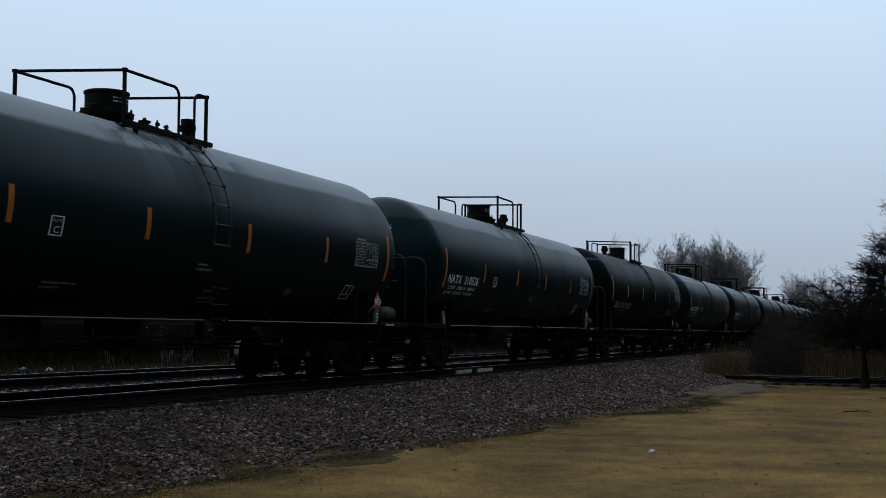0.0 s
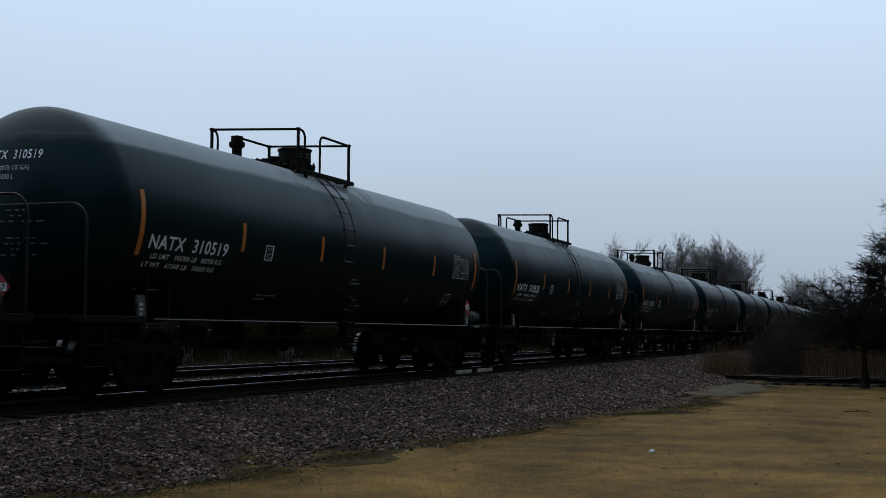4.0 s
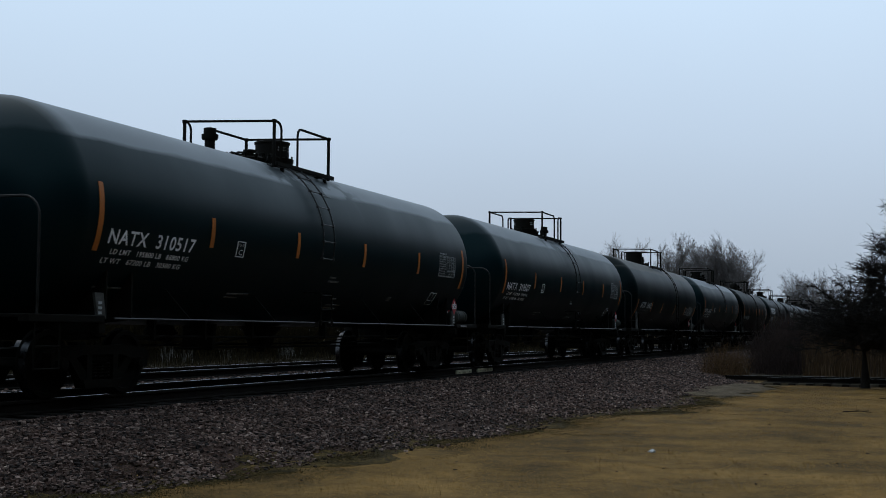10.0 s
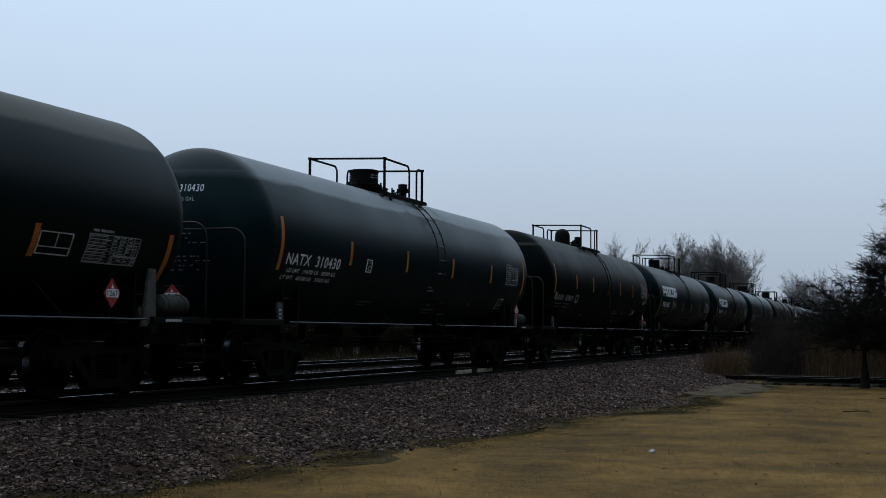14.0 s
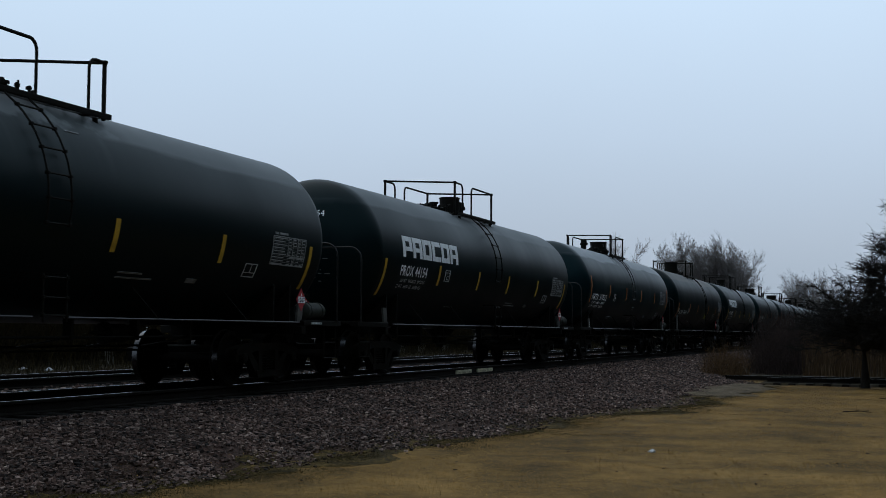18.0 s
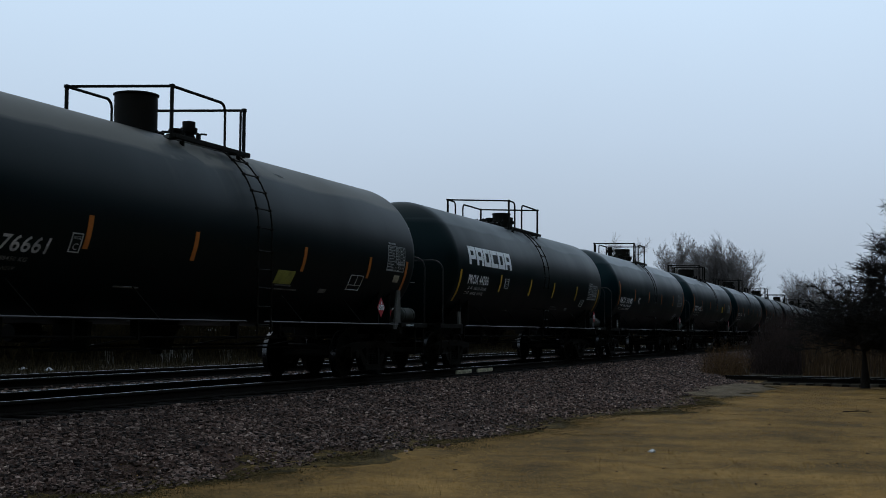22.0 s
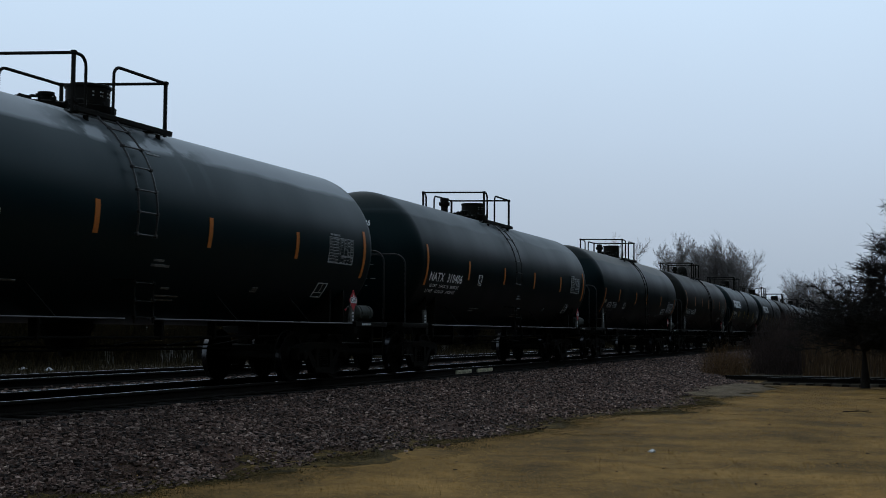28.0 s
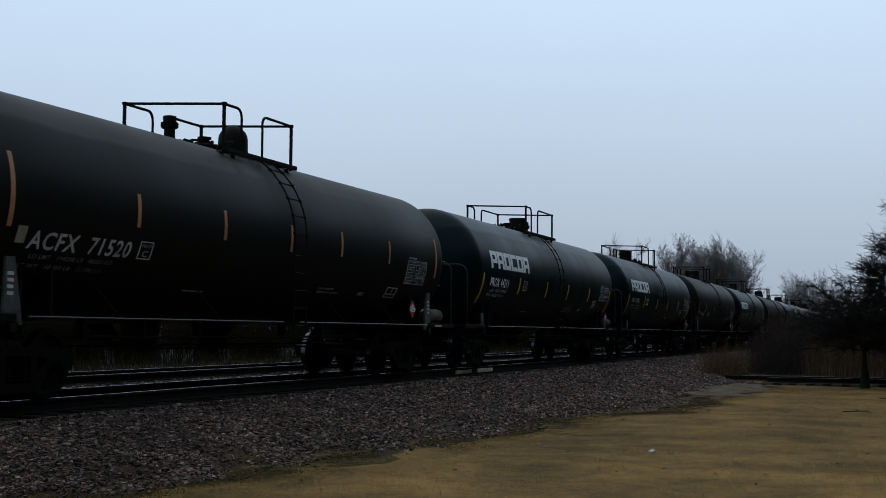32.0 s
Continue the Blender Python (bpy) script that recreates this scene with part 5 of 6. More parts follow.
    part("vent_pipe", kept("vent_pipe", vent_geo, M_FRAME), None, car, at=flip @ Matrix.Translation((px, 0.05, 0)))
    style = "straight" if kind in "ABCDE" else "curve"
    for side in (-1, 1):
        lx = lad if side < 0 else -lad
        make_ladder(car, lx, side, style, M_PIPE if kind in "NT" else M_FRAME)
        for a, b in ((-6.85, lx - 0.30), (lx + 0.30, 6.85)):
            part("side_rail", kept("side_rail|%.2f%.2f%d" % (a, b, side), lambda: side_pipe_geo(a, b, side), M_PIPE), None, car, "worn pipe along the tank's flank")
        for x in (-4.9, -2.2, 2.4, 5.0):
            part("brace", kept("brace|%.1f%d" % (x, side), lambda: brace_geo(x, side, 0.25), M_FRAME), None, car)
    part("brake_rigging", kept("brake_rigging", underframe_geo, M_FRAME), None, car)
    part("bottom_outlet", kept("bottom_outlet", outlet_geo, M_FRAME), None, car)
    r = part("air_reservoir", kept("air_reservoir", reservoir_geo, M_RES) if kind != "C" else kept("air_reservoir|pale", reservoir_geo, M_RESPALE), None, car, "dusty beige air reservoir" if kind == "C" else "dusty dark grey air reservoir", at=flip @ Matrix.Translation((-7.85 if turned else 7.85, 1.18 if turned else -1.18, 1.27)))
    part("brake_cylinder", kept("brake_cylinder", cylinder_geo, M_FRAME), None, car, at=flip @ Matrix.Translation((-2.9, 0.35, 0.86)))
    part("brake_wheel", kept("brake_wheel", brake_wheel_geo, M_PIPE), None, car, at=Matrix.Translation((8.62, 0.85, 1.95)))
    # strips, stencils and lettering on both flanks
    for side in (-1, 1):
        for i, (x, a1, a0) in enumerate(STRIPES[kind]):
            xx = x if side < 0 else -x
            wide = 0.040 if paint == "R" else 0.052
            part("reflective_strip", kept("reflective_strip|%s%s%d%d" % (kind, paint, i, side), lambda: bars_on_shell([(xx - wide, xx + wide, a1, a0)], side), tape), None, car, "%s reflective strip" % ("yellow" if tape is M_YELLOW else "faded pinkish" if tape is M_FADED else "orange"))
        mir = (lambda q: q) if side < 0 else (lambda q: (-q[1], -q[0]) + tuple(q[2:]))
        alt = kind == "C" and turned
        q = mir((6.15, 7.12, 11.5, -7.5) if alt else TABLES[kind])
        part("data_table", kept("data_table|%s%d%d" % (kind, alt, side), lambda: table_geo(*q, side), M_MID), None, car, "white stencilled data table")["kind"] = "stuff"
        if kind == "N":
            rows = [(0.06, 0.33, -23.2, -24.4), (0.04, 0.52, -26.0, -27.4), (0.62, 0.85, -40, -41.3), (0.60, 1.26, -45.8, -46.8), (0.62, 1.2, -49, -50), (3.26, 3.46, -35.5, -36.6), (3.26, 3.46, -37, -38), (3.26, 3.46, -38.4, -39.4), (-6.9, -6.1, -42, -43), (-3.3, -2.6, -41, -42), (-3.3, -2.9, -44, -45)]
            q2, q3 = (5.58, 5.98, -28.3, -40.2), (-3.62, -3.36, -7.4, -17.0)
            top = [(-0.02, 0.24, 39.6, 38.8), (0.08, 0.42, 37.3, 36.2)]
        else:
            rows = [(1.6, 2.2, -32, -33), (1.6, 2.5, -35, -36), (3.4, 3.7, -33, -36), (-2.9, -2.3, -41, -42)]
            q2 = {"P": (4.95, 5.35, -20, -29), "A": (4.47, 5.14, -15.0, -26.4), "B": (4.35, 5.05, -20.7, -30.2), "C": (4.75, 5.3, -27, -36), "D": (4.6, 5.4, -24, -31), "T": (4.3, 4.9, -26, -34), "E": (4.50, 5.10, -20, -32)}[kind]
            q3 = {"P": (-3.75, -3.42, -7.2, -17.0), "A": (-3.9, -3.9 + 0.01, -20, -20.6), "B": (-3.85, -3.5, -17.5, -26), "C": (-4.50, -4.18, -14.5, -24.2), "D": (-4.25, -3.95, -17, -25), "T": (-4.72, -4.36, -7.4, -15.4), "E": (-4.28, -4.05, -14.3, -24.2)}[kind]
            top = [(1.9, 2.25, 27.6, 26.6), (1.9, 2.25, 25.8, 24.8)] if kind == "A" else [(2.05, 2.3, 48.8, 47.9), (2.15, 2.4, 47.2, 46.3)] if kind == "E" else [(0.5, 0.8, 39.6, 38.8)]
        part("stencil", kept("stencil|%s%d" % (kind, side), lambda: bars_on_shell([mir(t) for t in rows + top], side), M_FAINT), None, car, "small faded white stencil lines")["kind"] = "stuff"
        qq = mir((5.05, 5.55, -27.8, -37.0) if alt else q2)
        part("stencil_box", kept("stencil_box|%s%d%d" % (kind, alt, side), lambda: frame_geo(*qq, 0, side, True), M_DIM), None, car, "white outlined stencil box")
        q4 = mir(q3)
        if kind != "A":
            part("stencil_box", kept("plate_box|%s%d" % (kind, side), lambda: frame_geo(*q4, 0, side), M_WHITE if kind == "N" else M_DIM), None, car, "white outlined stencil box")
            w4, h4 = q4[1] - q4[0], q4[2] - q4[3]
            lean = 0.0 if kind in "NPT" else 0.12
            part("stencil_letter", kept("stencil_letter|%s%d" % (kind, side), lambda: text_on_shell("C", q4[0] + w4 * 0.29, q4[1] - w4 * 0.27, q4[3] + h4 * 0.50, q4[3] + h4 * 0.15, side, lean), M_WHITE if kind == "N" else M_DIM), None, car)
            part("stencil_letter", kept("stencil_word|%s%d" % (kind, side), lambda: text_on_shell("PLATE", q4[0] + w4 * 0.15, q4[1] - w4 * 0.15, q4[3] + h4 * 0.85, q4[3] + h4 * 0.68, side, lean), M_DIM), None, car)
        if kind in "BCE":
            dec = mir({"E": (-7.16, -6.96, -16, -22), "B": (-7.16, -6.90, -15.4, -20.1), "C": (-7.10, -6.93, -14, -22)}[kind])
            part("decal", kept("decal|%s%d" % (kind, side), lambda: bars_on_shell([dec], side), M_CREAM), None, car, "cream square decal")
        if kind == "C" and turned:
            d3 = mir((6.68, 6.94, -12.2, -17.0))
            part("decal", kept("decal|end%d" % side, lambda: bars_on_shell([d3], side), M_CREAM), None, car, "cream square decal")
        if kind == "E":
            d1, d2 = mir((1.50, 2.15, -22.0, -31.5)), mir((6.62, 6.90, -16.8, -22.5))
            part("decal", kept("decal|lime%d" % side, lambda: bars_on_shell([d1], side), M_LIME), None, car, "faded yellow-green rectangular decal")
            part("decal", kept("decal|low%d" % side, lambda: bars_on_shell([d2], side), M_CREAM), None, car, "cream square decal")
        if kind == "T":
            dec = mir((3.05, 3.55, -2.0, -14.2))
            part("decal", kept("decal|T%d" % side, lambda: bars_on_shell([dec], side), M_BRIGHTY), None, car, "bright yellow square decal")
        if kind == "P":
            b = mir((-6.47, -2.90, 15.6, -1.2) if "44154" in mark else (-6.80, -3.22, 18.6, 1.6))
            for i in range(6):
                part("emblem_block", kept("emblem_block|%.2f%d%d" % (b[0], i, side), lambda: block_geo(i, *b, side), M_WHITE), None, car, "white block shape")
        m = MARKS[kind]
        if "44154" in mark:
            m = (-6.50, -4.93) + m[2:]
        if mark:
            mx = m[:2] if side < 0 else (-m[1], -m[0])
            owner, digits = mark.split()
            full = letters(mark, m[4] * 0.75, 0.018)[2]
            for word, first in ((owner, side < 0), (digits, side > 0)):
                w = letters(word, m[4] * 0.75, 0.018)[2] / full * (mx[1] - mx[0])
                span = (mx[0], mx[0] + w) if first else (mx[1] - w, mx[1])
                part("car_marking", text_on_shell(word, *span, m[2], m[3], side, m[4] * 0.75, 0.007, 0.018), M_WHITE if kind not in "ABCDE" else M_MID if kind == "D" else M_DIM, car, "white painted letters" if word is owner else "white painted digits")
            dz = 2.9 if kind in "NP" else 2.3
            wide = 0.90 if kind in "NP" else 0.80
            for j, body in enumerate((load, light)):
                a1 = m[3] - 2.6 - 5.0 * j
                xa = mx[0] + 0.12 - 0.14 * j
                part("weight_marking", text_on_shell(body, xa, xa + wide * (mx[1] - mx[0]), a1, a1 - dz, side, m[4] * 0.75, 0.007, 0.012), M_WHITE if kind in "N" else M_DIM if kind in "PT" else M_FAINT, car, "small white painted letters and digits")["kind"] = "stuff"
        else:
            rows = []
            mx = m[:2] if side < 0 else (-m[1], -m[0])
            pitch = (mx[1] - mx[0]) / 10.2
            for k in range(10):
                if k != 4:
                    rows.append((mx[0] + k * pitch, mx[0] + (k + 0.72) * pitch, m[2] - 1.0, m[3] + 1.0))
            for j in range(2):
                rows += [(mx[0] + q, mx[0] + q + 0.30, m[3] - 2.6 - 4.2 * j, m[3] - 4.0 - 4.2 * j) for q in (0.1, 0.5, 1.1, 1.5)]
            part("car_marking", kept("car_marking|%s%d" % (kind, side), lambda: bars_on_shell(rows, side), M_FAINT), None, car, "worn white painted marking bars")["kind"] = "stuff"
        # placards near the corners of each flank
        px_ = 7.08 if side < 0 else -7.08
        if tall:
            px_ = px_ * 0.865
        place = Matrix.Translation((px_, side * 1.385, 1.30 if kind == "P" else 1.24 if tall else 1.35)) @ Matrix.Rotation(0 if side < 0 else math.pi, 4, "Z")
        placard(car, place)
    # lettering and placards on the dished ends
    for end in (-1, 1):
        o = -end      # reading direction across the end
        if mark and kind in "NPTCD":
            part("end_marking", text_on_head(mark, o * 0.42, o * -0.50, 3.22, 3.35, end), M_WHITE, car, "white painted letters and digits")
        if kind == "N":
            part("end_capacity", kept("end_capacity|a%d" % end, lambda: text_on_head("CAPY 30070 US GAL", o * 0.40, o * -0.36, 3.06, 3.13, end), M_DIM, False), None, car, "small white painted letters and digits")["kind"] = "stuff"
            part("end_capacity", kept("end_capacity|b%d" % end, lambda: text_on_head("CAPY 113800 L", o * 0.42, o * -0.12, 2.94, 3.01, end), M_DIM, False), None, car, "small white painted letters and digits")["kind"] = "stuff"
        bars = Geo()
        rnd = random.Random(4)
        for k in range(9):
            zq, a = 2.50 - 0.075 * k, 0.20 - rnd.uniform(0, 0.15)
            while a > -0.55:
                w = rnd.uniform(0.03, 0.11)
                pts = [(end * (head_x(yy, z2) + 0.012), o * yy, z2) for yy in (a, a - w) for z2 in (zq, zq + 0.017)]
                if k not in (3, 4) and rnd.random() < 0.8:
                    bars.add(pts, [(0, 1, 3, 2)])
                a -= w + rnd.uniform(0.03, 0.10)
        part("end_stencil", kept("end_stencil|%d" % end, lambda: bars, M_FAINT, False), None, car, "rows of small white stencil bars")["kind"] = "stuff"
        if kind != "T":
            place = Matrix.Translation((end * 8.66, o * -0.24, 1.30)) @ Matrix.Rotation(-math.pi / 2 if end < 0 else math.pi / 2, 4, "Z")
            placard(car, place)
            b = Geo().box(min(end * 8.56, end * 8.645), max(end * 8.56, end * 8.645), o * -0.24 - 0.16, o * -0.24 + 0.16, 1.08, 1.64, 0.01)
            part("placard_holder", kept("placard_holder|%d" % end, lambda: b, M_FRAME), None, car)
    return car


def s_at(t):
    """How far the train has rolled after t seconds."""
    u = t / 16
    return 194.0075 * u + 1.9448 * u * u - 0.1005 * u ** 3


N_LABEL = "glossy black tank car with orange strips and white lettering"
P_LABEL = "black tank car with yellow strips and six white block shapes"
A_LABEL = "dusty black tank car with orange strips and tall grey webs"
R_LABEL = "rust-stained dull black tank car with faded orange strips"
# kind, turned, paint, label, marking, two weight lines, place of the middle at the start
TRAIN = [
    ("N", 1, "N", N_LABEL, "", "", "", 16.62),
    ("N", 1, "N", N_LABEL, "NATX  310526", "LD LMT   195800 LB   88800 KG", "LT WT   67200 LB   30500 KG", 34.73),
    ("D", 0, "D", "dusty dark tank car with yellow strips and worn lettering", "DBUX  301930", "LD LMT   195300 LB   88600 KG", "LT WT   67700 LB   30700 KG", 52.80),
    ("N", 0, "N", N_LABEL, "NATX  310519", "LD LMT   195700 LB   88750 KG", "LT WT   67300 LB   30550 KG", 70.89),
    ("N", 0, "N", N_LABEL, "NATX  310525", "LD LMT   195800 LB   88800 KG", "LT WT   67200 LB   30500 KG", 88.99),
    ("N", 0, "N", N_LABEL, "NATX  310520", "LD LMT   195700 LB   88750 KG", "LT WT   67300 LB   30550 KG", 107.09),
    ("N", 0, "N", N_LABEL, "NATX  310524", "LD LMT   195800 LB   88800 KG", "LT WT   67200 LB   30500 KG", 125.19),
    ("N", 0, "N", N_LABEL, "NATX  310517", "LD LMT   195800 LB   88800 KG", "LT WT   67200 LB   30500 KG", 143.29),
    ("N", 1, "N", N_LABEL, "NATX  310507", "LD LMT   195700 LB   88750 KG", "LT WT   67300 LB   30550 KG", 161.39),
    ("A", 0, "A", A_LABEL, "ACFX  76602", "LD LMT   195000 LBS   88450 KG", "LT WT   63000 LBS   30400 KG  NEW", 179.56),
    ("N", 1, "N", N_LABEL, "NATX  310430", "LD LMT   194700 LB   88300 KG", "LT WT   68300 LB   31000 KG", 197.66),
    ("C", 1, "D", "dull black tank car with orange strips and a pale tide line", "", "", "", 215.73),
    ("P", 1, "P", P_LABEL, "PROX 44183", "LD LMT   196700 LB   89250 KG", "LT WT   66300 LB   30050 KG", 233.72),
    ("P", 0, "P", P_LABEL, "PROX 44154", "LD LMT   196500 LB   89150 KG", "LT WT   66500 LB   30150 KG", 251.74),
    ("N", 0, "N", N_LABEL, "NATX  310515", "LD LMT   195800 LB   88800 KG", "LT WT   67200 LB   30500 KG", 269.87),
    ("E", 0, "A", "dusty black tank car with orange strips and a yellow-green decal", "ACFX  76661", "LD LMT   195000 LBS   88450 KG", "LT WT   63000 LBS   30400 KG  NEW", 287.94),
    ("P", 0, "P", P_LABEL, "PROX 44206", "LD LMT   196500 LB   89150 KG", "LT WT   66500 LB   30150 KG", 306.03),
    ("N", 0, "N", N_LABEL, "NATX  310485", "LD LMT   195400 LB   88650 KG", "LT WT   67600 LB   30650 KG", 324.08),
    ("T", 0, "N", "glossy black tank car with orange strips and a yellow decal", "TILX  316365", "LD LMT   196500 LB   89150 KG", "LT WT   66500 LB   30150 KG", 342.17),
    ("N", 0, "N", N_LABEL, "NATX  310460", "LD LMT   194900 LB   88400 KG", "LT WT   68100 LB   30900 KG", 360.34),
    ("N", 0, "P", N_LABEL, "NATX  310406", "LD LMT   194500 LB   88250 KG", "LT WT   68500 LB   31050 KG", 378.43),
    ("B", 0, "A", A_LABEL, "ACFX  71111", "LD LMT   194200 LB   88260 KG", "LT WT   68400 LB   31020 KG", 396.43),
    ("C", 0, "R", R_LABEL, "ACFX  71520", "LD LMT   194200 LB   88260 KG", "LT WT   68400 LB   31020 KG", 414.52),
    ("P", 0, "P", P_LABEL, "PROX 44211", "LD LMT   196500 LB   89150 KG", "LT WT   66500 LB   30150 KG", 432.60),
    ("P", 1, "P", P_LABEL, "", "", "", 450.68),
    ("B", 0, "R", R_LABEL, "", "", "", 468.76),
    ("P", 0, "P", P_LABEL, "", "", "", 486.84),
    ("C", 0, "R", R_LABEL, "", "", "", 504.92),
    ("N", 0, "N", N_LABEL, "", "", "", 523.00),
    ("N", 1, "N", N_LABEL, "", "", "", 541.10),
    ("A", 0, "A", A_LABEL, "", "", "", 559.20),
    ("N", 0, "N", N_LABEL, "", "", "", 577.30),
]
CARS = []
for kind, turned, paint, label, mark, load, light, start in TRAIN:
    car = make_car(kind, turned, paint, label, mark, load, light)
    car.location = (start, TRACK_Y, 0)
    CARS.append((car, start))


def motions():
    """The train rolls past, speeding up slightly; every wheelset turns with it."""
    for car, start in CARS:
        walk(car, [(t, pose(start - s_at(t), TRACK_Y, 0)) for t in [i * 2.0 for i in range(17)]])
    for e in (-1, 1):
        first = WHEELS[e][0]
        rows = []
        for i in range(0, 961):
            t = i / FPS
            rows.append((t, pose(e * 0.889, 0, 0.452, 0, -math.degrees(s_at(t) / 0.452) % 360.0, 0)))
        walk(first, rows)
        act, slot = first.animation_data.action, first.animation_data.action_slot
        for w in WHEELS[e][1:]:
            w.rotation_mode = "QUATERNION"
            w.animation_data_create()
            w.animation_data.action = act
            w.animation_data.action_slot = slot


# ---- plants ----
def sticks_mesh(name, segs, material, sides=3):
    """Tapered sticks in one mesh; segs: rows of start, end, first and last radius."""
    s = np.array(segs, float)
    p0, p1, r0, r1 = s[:, 0:3], s[:, 3:6], s[:, 6], s[:, 7]
    d = p1 - p0
    d /= np.maximum(np.linalg.norm(d, axis=1), 1e-6)[:, None]
    ref = np.where(np.abs(d[:, 2:3]) < 0.9, [[0.0, 0.0, 1.0]], [[1.0, 0.0, 0.0]])
    a = np.cross(d, ref)
    a /= np.linalg.norm(a, axis=1)[:, None]
    b = np.cross(d, a)
    rows = []
    for p, r in ((p0, r0), (p1, r1)):
        for k in range(sides):
            t = 2 * np.pi * k / sides
            rows.append(p + (a * np.cos(t) + b * np.sin(t)) * r[:, None])
    v = np.stack(rows, 1).reshape(-1, 3)
    idx = np.arange(len(s))[:, None] * (2 * sides)
    f = []
    for k in range(sides):
        k2 = (k + 1) % sides
        f.append(idx + np.array([[k, k2, sides + k2, sides + k]]))
    f = np.concatenate(f).tolist()
    me = bpy.data.meshes.new(name)
    me.from_pydata(v.tolist(), [], f)
    me.materials.append(material)
    me.shade_smooth()
    return me


def grow(rnd, segs, p, d, length, r, depth, spec):
    """One limb of wandering pieces that sends out limbs of its own."""
    n = spec["pieces"][min(depth, len(spec["pieces"]) - 1)]
    step = length / n
    kids = spec["kids"][depth] if depth < len(spec["kids"]) else 0
    slots = sorted(rnd.uniform(spec["bare"][min(depth, len(spec["bare"]) - 1)], 1.0) for _ in range(kids))
    j, rr = 0, r
    for i in range(n):
        k = spec["wander"]
        d = (d + Vector((rnd.uniform(-k, k), rnd.uniform(-k, k), rnd.uniform(-k, k) + spec["rise"] * (1 if depth else 0)))).normalized()
        q = p + d * step
        r2 = r * (1 - 0.75 * (i + 1) / n)
        segs[min(depth, 3)].append((*p, *q, rr, r2))
        while j < len(slots) and slots[j] <= (i + 1) / n:
            at = p.lerp(q, rnd.random())
            side = Vector((rnd.gauss(0, 1), rnd.gauss(0, 1), rnd.gauss(0, 0.6)))
            side = (side - d * side.dot(d)).normalized()
            m = rnd.uniform(*spec["fan"]) if depth == 0 and "fan" in spec else spec["spread"] + rnd.uniform(-0.15, 0.2)
            nd = (d * math.cos(m) + side * math.sin(m))
            if depth == 0:
                nd = (nd + Vector((0, 0, spec["lift"]))).normalized()
                nd.z = max(nd.z, spec.get("low", -1))
            k2 = spec["shrink"] if isinstance(spec["shrink"], float) else spec["shrink"][min(depth, 3)]
            grow(rnd, segs, at, nd.normalized(), length * k2 * rnd.uniform(0.7, 1.15), max(rr * spec["thin"], spec["least"]), depth + 1, spec)
            j += 1
        p, rr = q, r2


def bare_tree(name, seed, height, r, spec, bark, twig, label, stems=1, tilt=0.0):
    rnd = random.Random(seed)
    segs = {0: [], 1: [], 2: [], 3: []}
    for k in range(stems):
        lean = Vector((rnd.uniform(-0.1, 0.1), rnd.uniform(-0.05, 0.05) - tilt + (0.16 if k else -0.04), 1)).normalized()
        grow(rnd, segs, Vector((0, 0.16 * k, -0.15)), lean, height, r * (0.8 if k else 1), 0, spec)
    root = new(name)
    tagged(root, label, "tree")
    part("trunk", sticks_mesh("trunk", segs[0], bark, 8), None, root)
    part("limb_mass", sticks_mesh("limb_mass", segs[1] + segs[2], bark, 5), None, root)["kind"] = "stuff"
    part("twig_mass", sticks_mesh("twig_mass", segs[3] or segs[2], twig, 3), None, root)["kind"] = "stuff"
    return root


def twig_run(rnd, out, p, d, length, r, n, wander, rise):
    """A wandering, tapering run of n pieces; returns the points along it with their directions."""
    way = []
    for i in range(n):
        d = (d + Vector((rnd.gauss(0, wander), rnd.gauss(0, wander), rnd.gauss(0, wander * 0.7) + rise))).normalized()
        q = p + d * (length / n)
        out.append((*p, *q, r * (1 - 0.72 * i / n), r * (1 - 0.72 * (i + 1) / n)))
        way.append((p, q, d))
        p = q
    return way


